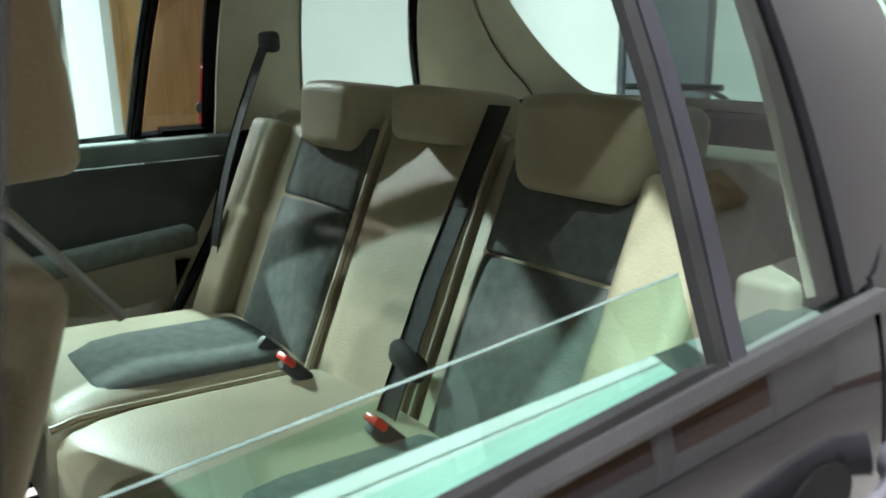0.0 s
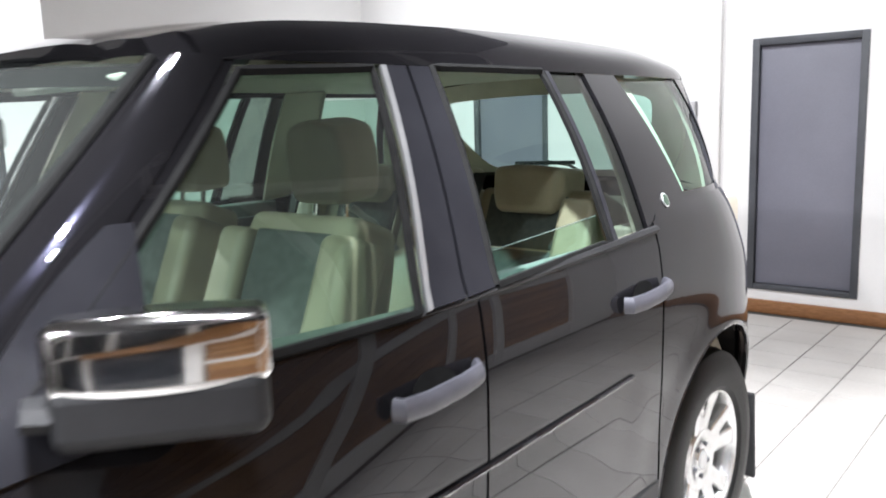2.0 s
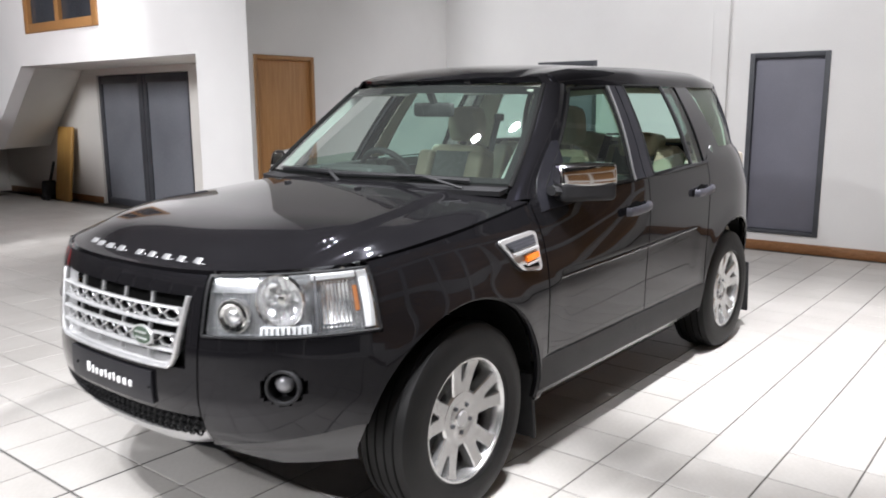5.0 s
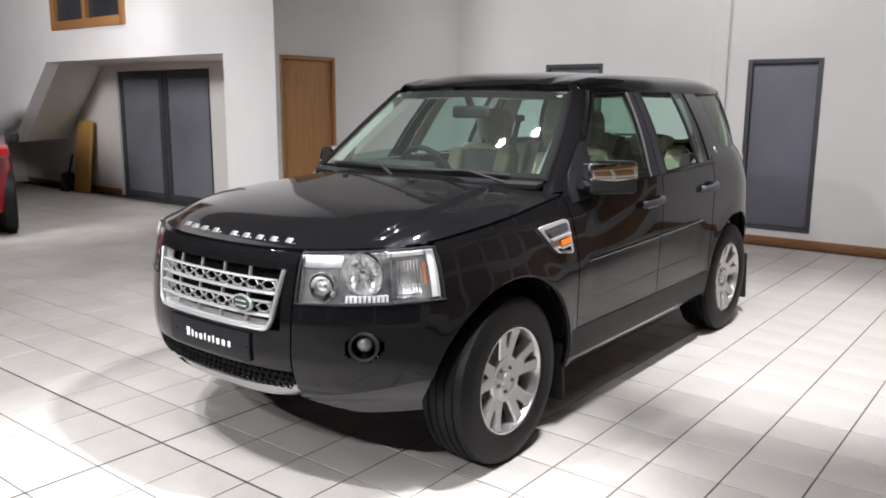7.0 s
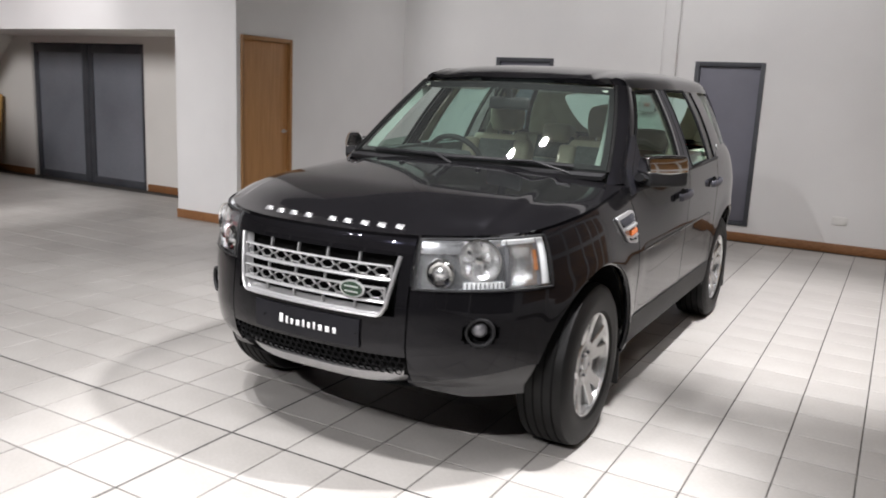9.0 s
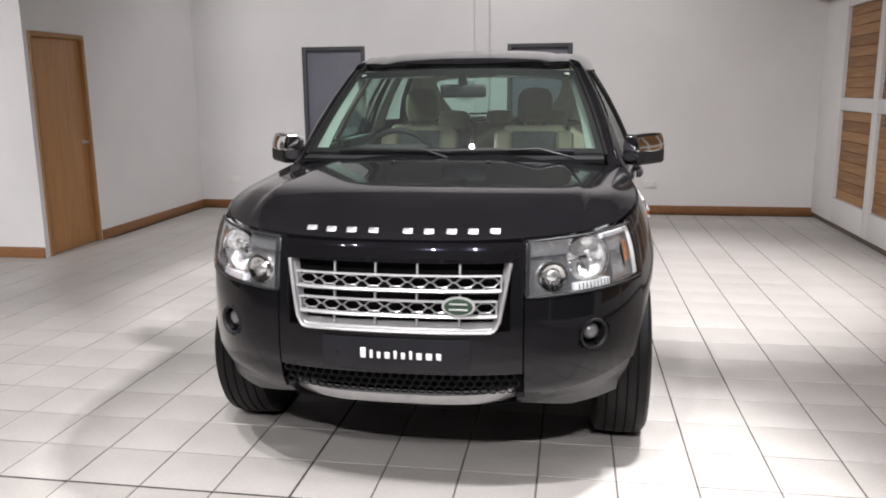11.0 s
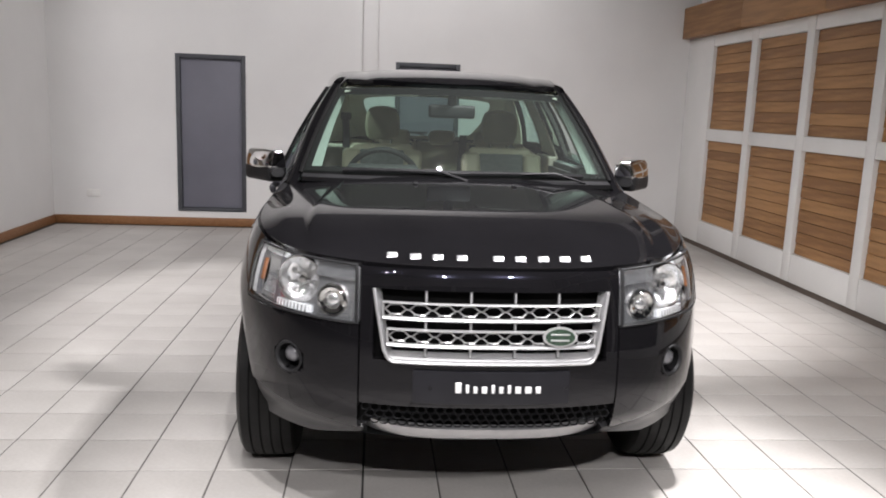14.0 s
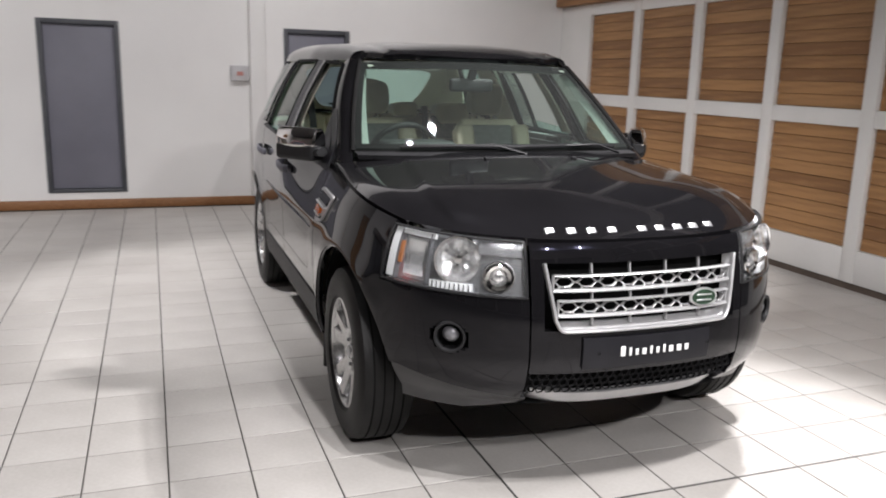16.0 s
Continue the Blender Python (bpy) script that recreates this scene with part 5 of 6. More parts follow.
# ---- headlamps ----
for s in SIDES:
    hl = thing("headlamp", "", "")
    hl.parent = car

    def lamp_surface(u, v, push=0.0):
        z = mix(mix(0.785, 0.793, u), mix(0.972, 0.990, u), v)
        a = mix(turn_of_x(0.452, z), turn_of_y(-0.40, z), u)
        p = corner(a, z)
        n = Vector((math.sin(a), -math.cos(a), 0.15)).normalized()
        return p + n * push
    L = lambda push: flip(s, lambda u, v: lamp_surface(u, v, push))
    lens = part("lens", sheet(L(0.004), span(0, 1, 24), span(0, 1, 8), 0.012), LENS, hl, "clear lens")
    BOWLS = ((0.435, 0.57, 0.083), (0.165, 0.34, 0.054))
    in_bowl = lambda u, v: any((lamp_surface(u, v, 0) - lamp_surface(bu, bv, 0)).length < br * 0.96 for bu, bv, br in BOWLS) or (0.685 < u < 0.855 and 0.15 < v < 0.79)
    part("housing", sheet(L(-0.024), span(0, 1, 84), span(0, 1, 30), 0.0, in_bowl), LAMPSILVER, hl, "bright inner housing")
    part("housing_back", sheet(L(-0.085), span(0, 1, 12), span(0, 1, 4), 0.0), LAMPGREY, hl)
    rim_pts = [(t, 0) for t in span(0, 1, 16)] + [(1, t) for t in span(0.1, 1, 5)] + [(t, 1) for t in span(0.95, 0, 16)] + [(0, t) for t in span(0.9, 0, 5)]
    part("lamp_seal", sweep([Vector((s * p.x, p.y, p.z)) for p in (lamp_surface(u, v, 0.0) for u, v in rim_pts)], 0.010, 0.012, 6, (1, 0, 0), False), PLASTIC, hl)

    def bowl(u, v, r, depth, nm, label, turned=0.55):
        """A fluted bright reflector with a bright rim and a bulb shield."""
        c = lamp_surface(u, v, -0.016)
        a = mix(turn_of_x(0.452, c.z), turn_of_y(-0.40, c.z), u) * turned
        n = Vector((s * math.sin(a), -math.cos(a), 0))
        m = Matrix.Translation((s * c.x, c.y, c.z)) @ n.to_track_quat("Z", "Y").to_matrix().to_4x4()
        bm = lathe([(0.002, r)] + [(-depth * math.sin(k * math.pi / 20), r * math.cos(k * math.pi / 20)) for k in range(1, 10)] + [(-depth, 0.0)], 64, axis="z")
        for vert in bm.verts:
            q = math.hypot(vert.co.x, vert.co.y)
            t = math.atan2(vert.co.y, vert.co.x)
            vert.co.z += (0.05 * r * math.sin(11 * vert.co.x / r) + 0.07 * r * math.sin(5 * t)) * math.sin(math.pi * min(1, q / r)) * (1 if q < r * 0.97 else 0)
        bmesh.ops.transform(bm, matrix=m, verts=bm.verts)
        o = part(nm, bm, REFLECTOR, hl, label, smooth=False)
        rg = lathe([(-0.008, r * 0.94), (0.002, r * 0.955), (0.005, r * 0.985), (0.005, r * 1.02), (0.0, r * 1.04), (-0.014, r * 1.04)], 40, axis="z")
        bmesh.ops.transform(rg, matrix=m, verts=rg.verts)
        part("bowl_ring", rg, CHROME, o, "chrome ring")
        shield = lathe([(-depth, r * 0.22), (-depth * 0.45, r * 0.24), (-depth * 0.28, r * 0.16), (-depth * 0.25, 0.0)], 20, axis="z")
        bmesh.ops.transform(shield, matrix=m, verts=shield.verts)
        part("bulb_shield", shield, CHROME, o)
        return o, m
    bowl(*BOWLS[0], 0.055, "main_reflector", "bright fluted reflector")
    # projector: a wide bright collar round a dark glass eye
    pj, m = bowl(*BOWLS[1], 0.030, "projector", "round projector lamp", 0.7)
    collar = lathe([(0.006, 0.049), (0.010, 0.044), (0.006, 0.032), (-0.010, 0.028)], 32, axis="z")
    eye = lathe([(-0.012, 0.029), (-0.002, 0.025), (0.006, 0.015), (0.009, 0.0)], 28, axis="z")
    for bm in (collar, eye):
        bmesh.ops.transform(bm, matrix=m, verts=bm.verts)
    part("collar", collar, CHROME, pj, "chrome collar")
    part("glass_eye", eye, REFLECTOR, pj, "grey glass eye")
    # outer chamber: a bright facetted reflector with a small bulb
    def facets(u, v):
        return lamp_surface(u, v, -0.026 + 0.010 * abs((u * 42) % 1 - 0.5) - 0.016 * math.sin(math.pi * (v - 0.10) / 0.74))
    ch = part("turn_signal", sheet(flip(s, facets), span(0.665, 0.875, 54), span(0.10, 0.84, 9), 0.0), REFLECTOR, hl, "bright facetted side reflector", smooth=False)
    part("bulb", lathe([(0.0, 0.0), (0.012, 0.012), (0.022, 0.013), (0.032, 0.009), (0.036, 0.0)], 20, (s * lamp_surface(0.76, 0.5, -0.05).x, lamp_surface(0.76, 0.5, -0.035).y, lamp_surface(0.76, 0.5).z), "y"), CHROME, ch)
    for u0, u1, v0, v1 in ((0.650, 0.660, 0.06, 0.95), (0.912, 0.920, 0.04, 0.97), (0.30, 0.65, 0.012, 0.028)):
        part("divider", sheet(L(-0.012), span(u0, u1, 3), span(v0, v1, 6), 0.015), LAMPGREY, hl, "dark divider between chambers")
    part("chin", sheet(L(-0.010), span(0.33, 0.62, 8), span(0.035, 0.165, 2), 0.02), LAMPWHITE, hl, "pale ribbed chin under the reflector")
    part("indicator_lens", sheet(L(-0.018), span(0.882, 0.908, 3), span(0.34, 0.74, 4), 0.01), AMBERDIM, hl, "dull amber indicator")
    part("bezel_plate", sheet(L(-0.014), span(0.01, 0.30, 6), span(0.72, 0.985, 3), 0.02), LAMPMID, hl, "grey corner plate")
    part("outer_strip", sheet(L(-0.012), span(0.925, 0.985, 3), span(0.06, 0.96, 6), 0.02), LAMPWHITE, hl)
    part("top_strip", sheet(L(-0.013), span(0.63, 0.91, 6), span(0.88, 0.965, 2), 0.02), LAMPWHITE, hl, "bright strip along the top")
    for k in range(9):
        part("rib", sheet(L(-0.007), span(0.345 + 0.031 * k, 0.354 + 0.031 * k, 2), span(0.045, 0.155, 2), 0.006), LAMPSILVER, hl)

# ---- cabin ----
cab = car
part("cabin_floor", box((-0.80, 0.45, 0.305), (0.80, 3.2, 0.33)), CARPET, cab, smooth=False)
part("headliner", sheet(lambda u, v: roof_at(u * 0.97, mix(0.05, 0.97, v)) + Vector((0, 0, -0.035)), span(-1, 1, 20), span(0, 1, 14), 0.0), LINER, cab, "pale fabric headliner", sharp=80)
for s in SIDES:
    F = lambda fn: flip(s, fn)
    # inner covers of pillars and doors
    part("inner_pillar", sheet(F(quad_in((1.36, 1.19), (1.48, 1.19), (1.58, 1.60), (1.485, 1.60), 0.05)), span(0, 1, 3), span(0, 1, 6), 0.01), BEIGETRIM, cab)
    part("inner_rear_pillar", sheet(F(quad_in((2.185 if s == 1 else 2.335, 1.17), (2.60, 1.20), (2.51, 1.61), (2.25 if s == 1 else 2.31, 1.60), 0.05)), span(0, 1, 4), span(0, 1, 6), 0.01), BEIGETRIM, cab)
    part("inner_tail_pillar", sheet(F(lambda u, v: (lambda z: sp(mix(mix(2.965, 2.87, v), tailline(z) - 0.012, u), z, 0.035))(mix(1.2, 1.61, v))), span(0, 1, 5), span(0, 1, 6), 0.01), BEIGETRIM, cab)
    part("inner_rail", sheet(F(lambda u, v: sp(mix(1.08, 2.95, u), 1.60, 0.035).lerp(roof_edge(mix(1.08, 2.95, u)) + Vector((-0.06, 0, -0.02)), v)), span(0, 1, 20), span(0, 1, 3), 0.0), LINER, cab)
    part("inner_front_pillar", sheet(F(lambda u, v: screen_edge(v).lerp(sp(mix(0.57, 1.10, v), mix(1.18, 1.59, v)), u) + Vector((-0.035, 0.02, -0.01))), span(0, 1, 3), span(0, 1, 8), 0.0), BEIGETRIM, cab)
    part("screen_pillar_trim", sheet(lambda u, v: screen_at(s * mix(0.952, mix(0.885, 0.915, v), u), mix(0.06, 0.93, v)) + Vector((0, 0.012 + 0.05 * u, -0.008 - 0.01 * u)), span(0, 1, 3), span(0, 1, 12), 0.0), PILLARTRIM, cab, "pale pillar trim")
    part("quarter_trim", rbox((0.06, 0.44, 0.70), 0.02, 3, 5, (s * (0.835 if s == 1 else 0.86), 2.385, 0.83 if s == 1 else 0.74)), BEIGETRIM, cab, "beige quarter panel")
    part("load_side", box((s * 0.62, 2.56, 0.33), (s * 0.80, 3.2, 1.185), 0.03), BEIGETRIM, cab, "beige load bay side")
    for nm, y0, y1 in (("front_door_trim", 0.56, 1.40), ("rear_door_trim", 1.44, 2.17 if s == 1 else 2.36)):
        yc = (y0 + y1) / 2
        rake = 0.0 if y0 < 1 else 0.62
        tuck = lambda zc: (lambda p: (p.x - s * shoulder(p.y + yc, max(0.9, p.z + zc)), p.y - rake * max(0, p.y) / ((y1 - y0) / 2) * max(0, 1.10 - p.z - zc), p.z))
        tr = part(nm, rbox((0.05, y1 - y0, 0.68), 0.02, 3, 7, (s * 0.855, yc, 0.765), None, tuck(0.80)), BEIGETRIM, cab, "door trim of dark and beige panels")
        ye = y1 if y0 < 1 else (2.30 if s == 1 else 2.38)
        part("top_rail", rbox((0.062, ye - y0, 0.07), 0.026, 4, 7, (s * 0.874, (y0 + ye) / 2, 1.136 if s == -1 else 1.120 if y0 > 1 else 1.098), None, tuck(1.120)), TRIM_TOP, tr, "grey green top rail")
        if y0 > 1:
            part("rail_cap", rbox((0.066, 0.20, 0.072), 0.026, 4, 0, (s * 0.873, 1.57, 1.124 if s == 1 else 1.139)), DARKTRIM, tr, "dark front end of the rail")
        part("dark_insert", rbox((0.03, (y1 - y0) * 0.96, 0.22), 0.012, 3, 7, (s * 0.818, yc, 1.01), None, tuck(1.01)), DARKTRIM, tr, "dark panel")
        part("armrest", rbox((0.075, (y1 - y0) * 0.62, 0.06), 0.025, 3, 0, (s * 0.79, yc + 0.04, 0.905), Matrix.Rotation(radians(4), 4, "X")), CLOTH, tr)
        if y0 > 1 and s == -1:
            part("door_seal", sweep([(s * 0.812, y, z) for y, z in ((2.375, 1.165), (2.36, 1.08), (2.30, 0.94), (2.20, 0.78), (2.14, 0.69), (2.12, 0.55))], 0.03, 0.03, 8, (1, 0, 0)), SEAL, tr, "black rubber door seal")
    # seat belt of the outer rear seat
    if s == 1:
        continue
    bt = part("seat_belt", sheet(lambda u, v: Vector((s * (mix(0.612, 0.585, v) - 0.07 * max(0, v - 0.8) / 0.2 + mix(-0.024, 0.024, u)), mix(2.372, 2.165, v) - 0.035 * math.sin(math.pi * v), mix(1.40, 0.76, v))), span(0, 1, 2), span(0, 1, 12), 0.003), WEBBING, cab, "black seat belt")
    part("belt_anchor", rbox((0.075, 0.03, 0.05), 0.012, 2, 0, (s * 0.612, 2.385, 1.41)), DARKTRIM, bt)
# middle belt coming over the seat back
bt = part("seat_belt", sheet(lambda u, v: Vector((mix(0.224, 0.196, min(1, v * 2)) + mix(-0.026, 0.026, u), mix(2.405, 2.150, v) - 0.022, mix(1.300, 0.745, v))), span(0, 1, 2), span(0, 1, 12), 0.003), WEBBING, cab, "black seat belt")
part("belt_slider", rbox((0.085, 0.03, 0.045), 0.012, 2, 0, (0.202, 2.195, 0.888), Matrix.Rotation(0.3, 4, "Y")), DARKTRIM, bt)


def seat_parts(name, label, parts):
    st = thing(name, "", "")
    st["label"] = label
    st.parent = car
    return st


def pad(c, size, dome):
    """Puffs a cushion on its front face."""
    def f(p):
        k = (1 - min(1, abs(p.x) / (size[0] / 2)) ** 4) * (1 - min(1, abs(p.z) / (size[2] / 2)) ** 4)
        return (p.x, p.y - dome * k * (p.y < 0), p.z)
    return f


def rear_seat():
    st = seat_parts("rear_seat", "cream leather rear bench with grey-green cloth inserts", None)
    lean = Matrix.Rotation(radians(-24), 4, "X")
    up, out = Vector((0, math.sin(radians(24)), math.cos(radians(24)))), Vector((0, -math.cos(radians(24)), math.sin(radians(24))))
    foot = Vector((0, 2.20, 0.80))          # where the back meets the cushion

    def on_back(x, h, proud):
        return Vector((x, 0, 0)) + foot + up * h + out * proud
    # edges of each place, its headrest's middle, width and height
    places = ((-0.622, -0.128, -0.268, 0.215, 0.142), (-0.118, 0.206, 0.068, 0.180, 0.100), (0.214, 0.676, 0.432, 0.250, 0.150))
    for x0, x1, hx, hw, hh in places:
        xm, w = (x0 + x1) / 2, x1 - x0
        part("backrest", rbox((w, 0.15, 0.58), 0.05, 5, 5, on_back(xm, 0.21, -0.075), lean, pad(None, (w, 0, 0.58), 0.014)), LEATHER, st)
        sg = -1 if xm < 0 else 1
        if w > 0.4:
            xi = -0.285 if sg < 0 else 0.415
            for h0, h1 in ((-0.04, 0.290), (0.293, 0.47)):
                part("back_insert", rbox((0.290, 0.05, h1 - h0), 0.014, 3, 5, on_back(xi, (h0 + h1) / 2, -0.008), lean, pad(None, (0.290, 0, h1 - h0), 0.010)), CLOTH, st, "grey-green cloth insert")
            xo = x0 + 0.062 if sg < 0 else x1 - 0.055
            part("bolster", rbox((0.125, 0.11, 0.53), 0.050, 5, 4, on_back(xo, 0.19, 0.004), lean), LEATHER, st)
        hr = part("headrest", rbox((hw, 0.170, hh), 0.042, 6, 5, (hx, 2.414, 1.322 - hh / 2), Matrix.Rotation(radians(-7), 4, "X"), lambda p: (p.x * (1 - 0.16 * max(0, -p.z / (hh / 2)) ** 2), p.y - 0.012 * (p.y < 0) * (1 - (2 * p.x / hw) ** 4), p.z - 0.008 * (2 * p.x / hw) ** 2 * (p.z > 0))), LEATHER, st, "cream leather headrest")
        part("headrest_seam", sweep([(hx + hw * 0.40 * t, 2.331 + 0.012 * t * t, 1.306 - 0.004 * t * t) for t in span(-1, 1, 8)], 0.004, 0.004, 5), LEATHER, hr)
        part("headrest_cradle", rbox((hw * 0.8, 0.10, 0.05), 0.02, 3, 3, (hx, 2.44, 1.322 - hh)), DARKTRIM, hr)
    part("piping", sweep([on_back(-0.123, h, 0.010) for h in span(-0.04, 0.50, 10)], 0.014, 0.014, 6), LEATHER, st)
    part("piping", sweep([on_back(0.209, h, 0.004) for h in span(-0.04, 0.50, 10)], 0.010, 0.010, 6), LEATHER, st)
    puff = lambda w: (lambda p: (p.x, p.y, p.z + (0.018 * (1 - (abs(p.x) / (w / 2)) ** 4) if p.z > 0 else 0) - 0.03 * max(0, -p.y / 0.25) ** 4))
    for x0, x1 in ((-0.622, -0.124), (-0.114, 0.676)):
        xm, w = (x0 + x1) / 2, x1 - x0
        part("cushion", rbox((w, 0.50, 0.19), 0.060, 5, 6, (xm, 1.945, 0.700), Matrix.Rotation(radians(-4), 4, "X"), puff(w)), LEATHER, st)
    for xi in (-0.31, 0.43):
        part("cushion_insert", rbox((0.30, 0.37, 0.05), 0.022, 3, 5, (xi, 1.975, 0.786), Matrix.Rotation(radians(-4), 4, "X"), lambda p: (p.x * (1 - 0.18 * max(0, -p.y / 0.185) ** 3), p.y, p.z + (0.016 * (1 - (abs(p.x) / 0.150) ** 4) if p.z > 0 else 0) - 0.02 * max(0, -p.y / 0.185) ** 4)), CLOTH, st, "grey-green cloth insert")
    part("piping", sweep([Vector((-0.118, y, 0.806 - 0.07 * (y - 1.75) - 0.9 * max(0, 1.76 - y) ** 1.5)) for y in span(1.70, 2.15, 10)], 0.014, 0.014, 6), LEATHER, st)
    for x, y, z in ((-0.060, 2.120, 0.805), (0.265, 2.105, 0.808), (-0.20, 2.14, 0.80)):
        b = part("belt_buckle", rbox((0.036, 0.03, 0.065), 0.008, 2, 0, (x, y, z), Matrix.Rotation(0.75, 4, "X") @ Matrix.Rotation(-0.3, 4, "Y")), DARKTRIM, st)
        if x > -0.15:
            part("buckle_button", rbox((0.034, 0.014, 0.030), 0.004, 2, 0, (x, y - 0.018, z + 0.028), Matrix.Rotation(0.75, 4, "X")), REDPLASTIC, b, "red release button")
    return st


def front_seat(x, back):
    st = seat_parts("front_seat", "cream leather front seat with grey-green inserts", None)
    lean = Matrix.Rotation(radians(-22), 4, "X")
    part("backrest", rbox((0.46, 0.14, 0.53), 0.06, 4, 4, (x, 1.528, 1.00), lean, lambda p: (p.x * (1 - 0.22 * max(0, p.z / 0.29) ** 2), p.y, p.z)), LEATHER, st)
    part("back_insert", rbox((0.27, 0.05, 0.46), 0.02, 3, 3, (x, 1.463, 1.01), lean), CLOTH, st)
    for sx in (-1, 1):
        part("bolster", rbox((0.11, 0.13, 0.50), 0.05, 4, 3, (x + sx * 0.185, 1.460, 0.985), lean), LEATHER, st)
        part("headrest_post", sweep([(x + sx * 0.055, 1.640, 1.17), (x + sx * 0.055, 1.660, 1.36)], 0.014, 0.014, 8), CHROME, st)
    part("headrest", rbox((0.212, 0.120, 0.200), 0.050, 6, 6, (x, 1.664, 1.388), Matrix.Rotation(radians(4), 4, "X"), lambda p: (p.x * (1 - 0.20 * (abs(p.z) / 0.10) ** 3), p.y - 0.014 * (p.y < 0) * (1 - (p.x / 0.106) ** 2), p.z - 0.018 * (p.z > 0) * (p.x / 0.106) ** 2)), LEATHER, st)
    part("cushion", rbox((0.50, 0.52, 0.17), 0.06, 4, 4, (x, 1.17, 0.66), Matrix.Rotation(radians(7), 4, "X")), LEATHER, st)
    part("cushion_insert", rbox((0.27, 0.42, 0.04), 0.018, 3, 3, (x, 1.18, 0.742), Matrix.Rotation(radians(7), 4, "X")), CLOTH, st)
    part("seat_base", box((x - 0.22, 0.94, 0.33), (x + 0.22, 1.42, 0.58), 0.03), DARKTRIM, st)
    if x > 0:
        part("belt_guide", sweep([(0.43, 1.655, 1.275), (0.47, 1.685, 1.235), (0.495, 1.735, 1.165)], 0.010, 0.030, 8, (1, 0, 0)), SATIN, st, "grey plastic belt guide")
    st.location.y = back
    return st


rear_seat()
front_seat(-0.36, 0.02)
front_seat(0.36, -0.065)
part("parcel_shelf", box((-0.60, 2.60, 1.13), (0.60, 3.14, 1.16), 0.01), BEIGETRIM, cab, "beige parcel shelf")
part("rear_seat_back_panel", box((-0.60, 2.55, 0.35), (0.60, 2.60, 1.13), 0.01), DARKTRIM, cab)
dash = part("dashboard", sheet(lambda x, v: Vector((x, mix(0.36 + 0.20 * (abs(x) / 0.78) ** 2, 0.86, v), mix(1.135, 1.11, v) + 0.035 * math.sin(math.pi * min(1, v * 1.05)))), span(-0.78, 0.78, 20), span(0, 1, 10), 0.25, out=(0, 0.6, 0.6)), TRIM_TOP, cab, "grey-green moulded dashboard")
part("instrument_hood", rbox((0.38, 0.22, 0.10), 0.045, 4, 2, (-0.36, 0.74, 1.145)), DARKTRIM, dash)
part("centre_stack", box((-0.15, 0.74, 0.55), (0.15, 0.87, 1.10), 0.02), DARKTRIM, dash)
part("centre_console", box((-0.12, 0.87, 0.33), (0.12, 1.50, 0.66), 0.04, 3), DARKTRIM, cab)
sw = part("steering_wheel", sweep([(-0.36 + 0.19 * math.cos(t), 0.985 - 0.075 * math.sin(t), 1.092 + 0.172 * math.sin(t)) for t in span(0, 2 * math.pi, 36)], 0.032, 0.032, 10, (0, 1, 0.4), False), DARKTRIM, cab, "dark three-spoke steering wheel")
part("boss", rbox((0.15, 0.07, 0.13), 0.03, 3, 0, (-0.36, 0.975, 1.087), Matrix.Rotation(radians(24), 4, "X")), DARKTRIM, sw)
for q in ((-0.17, -0.01), (0.17, -0.01), (0, -0.165)):
    part("spoke", sweep([(-0.36, 0.985, 1.087), (-0.36 + q[0], 0.985 - 0.4 * q[1], 1.087 + q[1])], 0.035, 0.018, 6, (0, 1, 0)), SATIN, sw)
rv = part("rear_view_mirror", rbox((0.25, 0.035, 0.07), 0.025, 4, 0, (0.0, 0.93, 1.475)), DARKTRIM, cab, "black rear-view mirror")
part("mirror_stalk", sweep([(0, 0.94, 1.49), (0, 0.90, 1.56), (0, 0.89, 1.585)], 0.05, 0.03, 8), DARKTRIM, rv)
part("roof_console", rbox((0.24, 0.20, 0.045), 0.02, 3, 0, (0, 1.06, 1.59)), BEIGETRIM, cab)
for x in (-0.37, 0.37):
    part("sun_visor", rbox((0.40, 0.16, 0.022), 0.01, 2, 0, (x, 1.02, 1.572), Matrix.Rotation(radians(14), 4, "X")), LINER, cab)

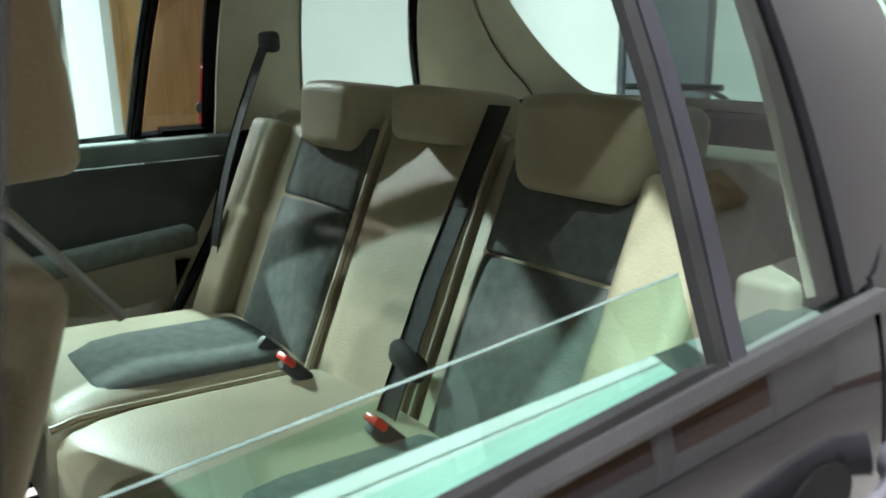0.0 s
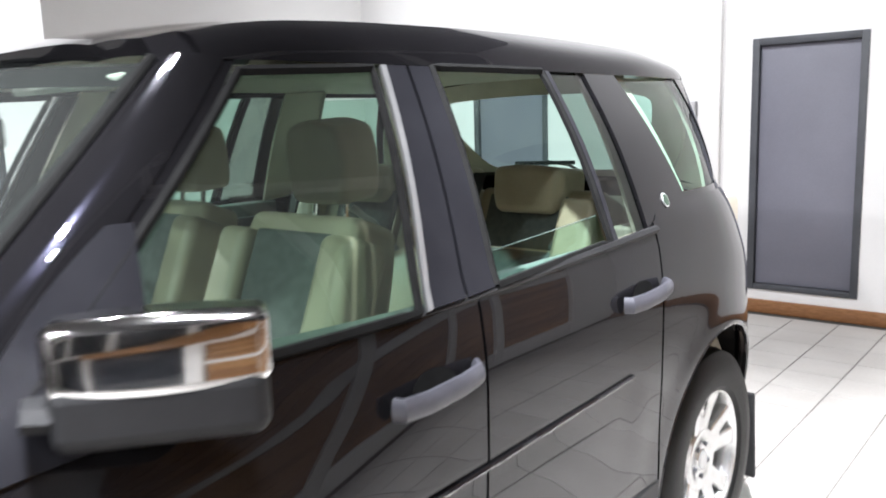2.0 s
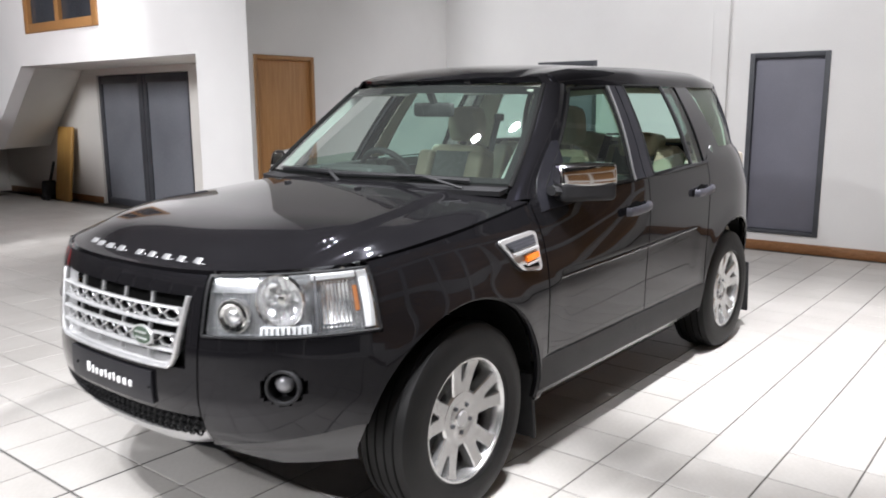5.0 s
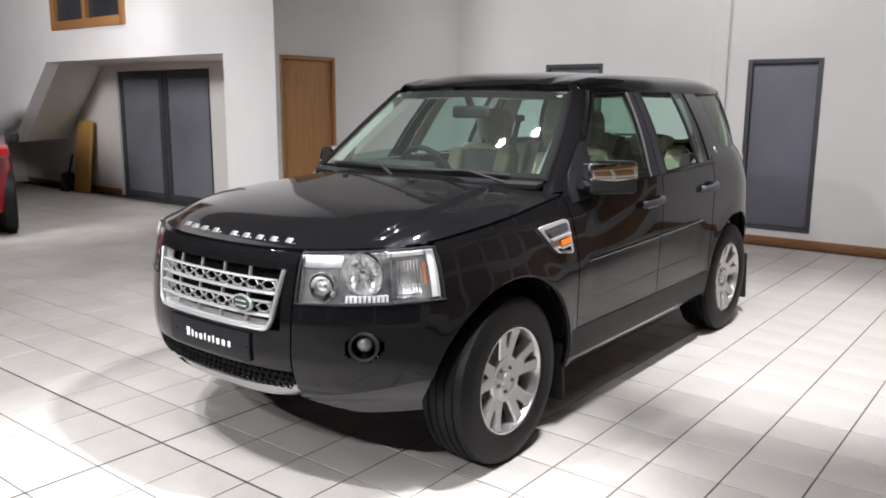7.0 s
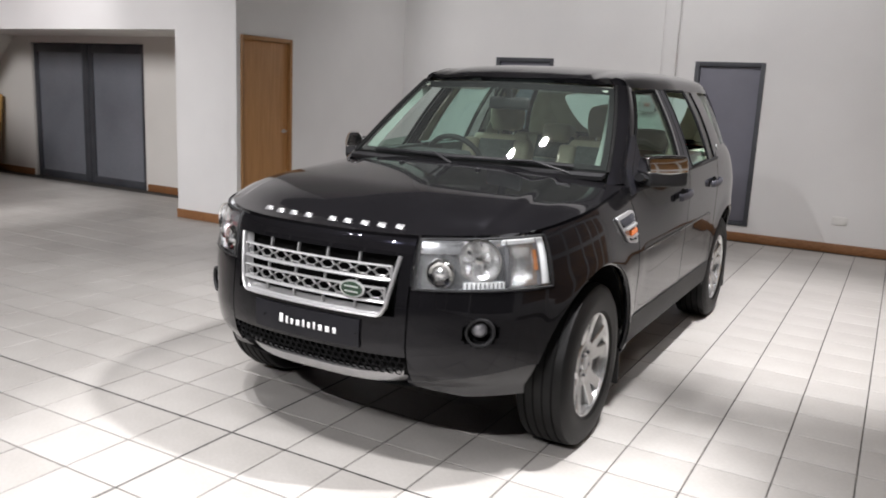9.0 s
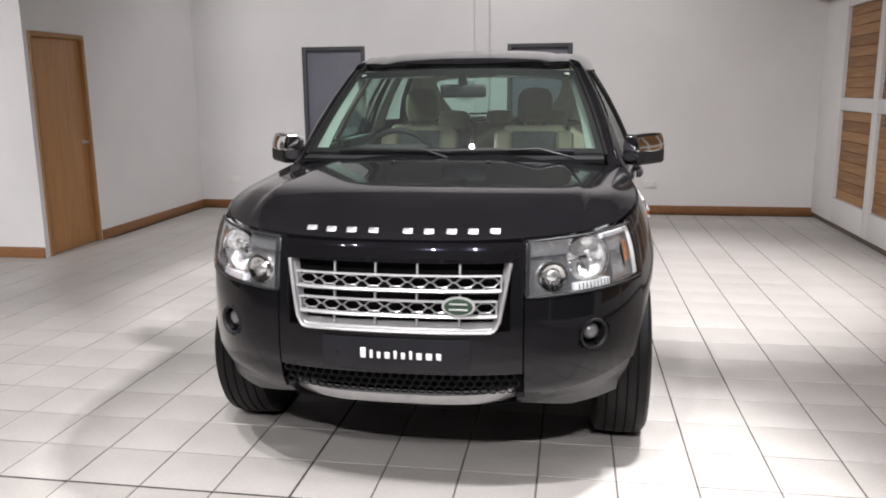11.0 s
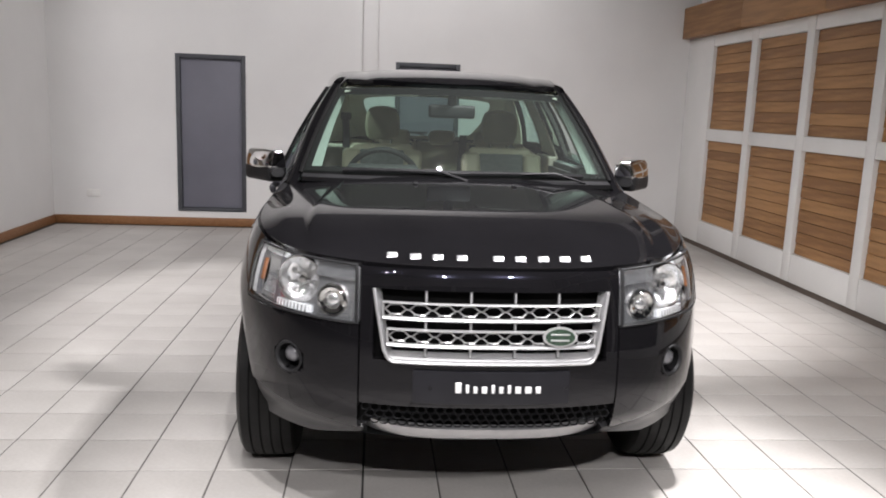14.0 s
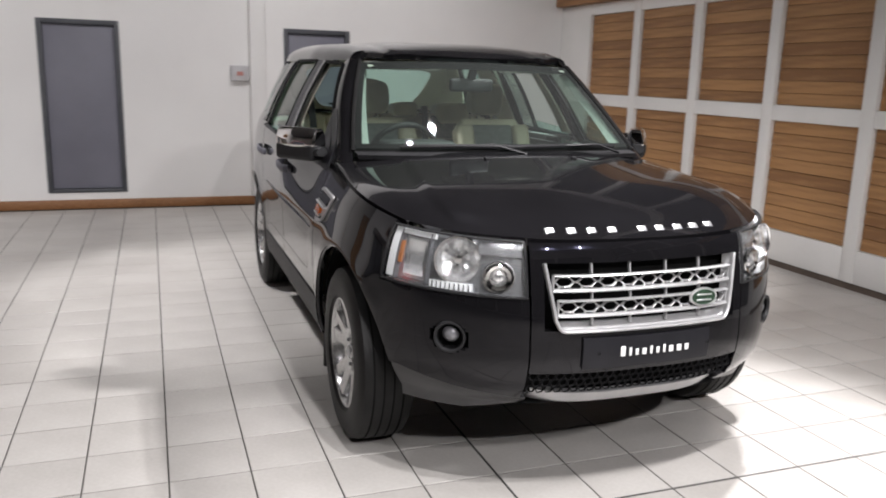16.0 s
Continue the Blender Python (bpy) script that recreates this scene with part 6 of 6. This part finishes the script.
# ---- red car in the far part of the hall ----
def red_car(m):
    rc = thing("red_car", "glossy red car with black mirror, parked by the stair", "car")
    def shell(u, v):
        z = mix(0.28, 0.98, v)
        a = u * 2 * math.pi
        c, s_ = math.cos(a), math.sin(a)
        k = 4.0
        r = (abs(c) ** k + abs(s_) ** k) ** (-1 / k)
        w = 0.92 + 0.03 * math.sin(math.pi * v)
        return Vector((w * c * r, 2.15 * s_ * r * (1 - 0.03 * v), z))
    part("body", sheet(shell, span(0, 1, 64), span(0, 1, 8), 0.02, out=(0, 0, 0.6)), REDPAINT, rc)
    part("deck", rbox((1.82, 4.1, 0.12), 0.05, 4, 3, (0, 0, 0.96)), REDPAINT, rc)
    part("cabin", rbox((1.62, 2.5, 0.62), 0.12, 5, 4, (0, 0.35, 1.30), None, lambda p: (p.x * (1 - 0.16 * (p.z / 0.31 + 1) / 2), p.y * (1 - 0.22 * (p.z / 0.31 + 1) / 2), p.z)), DARKPANE, rc, "dark glass cabin")
    part("roof", rbox((1.30, 1.85, 0.05), 0.02, 3, 0, (0, 0.35, 1.62)), REDPAINT, rc)
    for sx in (-1, 1):
        part("mirror", rbox((0.15, 0.11, 0.15), 0.04, 4, 0, (sx * 0.965, -0.72, 1.07)), PLASTIC, rc, "black door mirror")
        for yy in (-1.35, 1.35):
            wl = part("wheel", lathe([(-0.11, 0.21), (-0.10, 0.32), (-0.06, 0.345), (0.06, 0.345), (0.10, 0.32), (0.11, 0.21)], 40, (sx * 0.84, yy, 0.345)), RUBBER, rc)
            part("rim", lathe([(sx * 0.09, 0.0), (sx * 0.10, 0.2), (sx * 0.09, 0.215), (0, 0.215)], 40, (sx * 0.84, yy, 0.345)), ALLOY, wl)
            part("wheel_arch", lathe([(-0.02, 0.352), (0.085, 0.356), (0.085, 0.370), (-0.02, 0.370)], 40, (sx * 0.84, yy, 0.345)), PLASTIC, wl)
    rc.matrix_world = m
    return rc


red_car(RED_AT)

# ---- tiled floor ----
PITCHT, X0, Y0 = 0.303, -0.12, -0.54
slab = tagged(part("floor", box((WEST, SOUTH, -0.2), (EAST + 0.4, BACK, -0.0035)), GROUT, None, smooth=False), "cream square ceramic floor tiles with dark grout", "floor", kind="structure")


def tile_bm(w, d):
    bm = bmesh.new()
    e = 0.0022
    lo = [bm.verts.new((sx * w / 2, sy * d / 2, -0.006)) for sx, sy in ((-1, -1), (1, -1), (1, 1), (-1, 1))]
    md = [bm.verts.new((sx * w / 2, sy * d / 2, -0.0014)) for sx, sy in ((-1, -1), (1, -1), (1, 1), (-1, 1))]
    hi = [bm.verts.new((sx * (w / 2 - e), sy * (d / 2 - e), 0)) for sx, sy in ((-1, -1), (1, -1), (1, 1), (-1, 1))]
    for a, b in ((lo, md), (md, hi)):
        for k in range(4):
            bm.faces.new((a[k], a[(k + 1) % 4], b[(k + 1) % 4], b[k]))
    bm.faces.new(hi)
    return bm


GAP = 0.0064
tm = bpy.data.meshes.new("tile")
b0 = tile_bm(PITCHT - GAP, PITCHT - GAP)
b0.to_mesh(tm)
b0.free()
tm.materials.append(TILE)
rt = random.Random(11)
far_v, far_f = [], []
count = 0
for i in range(-42, 13):
    for j in range(-25, 23):
        cx, cy = X0 + PITCHT * (i + 0.5), Y0 + PITCHT * (j + 0.5)
        if not (WEST < cx < EAST + 0.05 and SOUTH < cy < BACK - 0.1):
            continue
        if cx < LEFT and cy > FACE and not (cy < DEEP - 0.1 and cx > -12.6):
            continue
        dz, ax, ay = rt.uniform(-0.0005, 0.0005), rt.uniform(-0.0012, 0.0012), rt.uniform(-0.0012, 0.0012)
        near = (-2.25 < cx < 2.65 and -1.9 < cy < 1.0) or (0.95 < cx < 2.4 and 1.0 < cy < 3.6) or (-2.2 < cx < -0.95 and 1.0 < cy < 2.6)
        if near and count < 300:
            t = new("tile", tm)
            t.location, t.rotation_euler = (cx, cy, dz), (ax, ay, 0)
            t.parent = slab
            count += 1
        else:
            w, e = (PITCHT - GAP) / 2, 0.0022
            base = len(far_v)
            for hw, z in ((w, -0.006), (w, -0.0014), (w - e, 0.0)):
                for sx, sy in ((-1, -1), (1, -1), (1, 1), (-1, 1)):
                    far_v.append((cx + sx * hw, cy + sy * hw, z + dz + sx * hw * ay * -1 + sy * hw * ax))
            for r in (0, 4):
                for k in range(4):
                    far_f.append((base + r + k, base + r + (k + 1) % 4, base + r + 4 + (k + 1) % 4, base + r + 4 + k))
            far_f.append((base + 8, base + 9, base + 10, base + 11))
fm = bpy.data.meshes.new("far_tiles")
fm.from_pydata(far_v, [], far_f)
fm.materials.append(TILE_FAR)
ft = new("far_tiles", fm)
ft.parent = slab
tagged(ft, "cream square ceramic floor tiles", kind="stuff")
# wider dark expansion joints
tagged(part("movement_joint", box((X0 - PITCHT - 0.0045, SOUTH, -0.004), (X0 - PITCHT + 0.0045, BACK - 0.03, 0.0008)), JOINT, slab, "black expansion joint", smooth=False))
tagged(part("movement_joint", box((-10, Y0 - PITCHT - 0.0045, -0.004), (EAST, Y0 - PITCHT + 0.0045, 0.0009)), JOINT, slab, "black expansion joint", smooth=False))
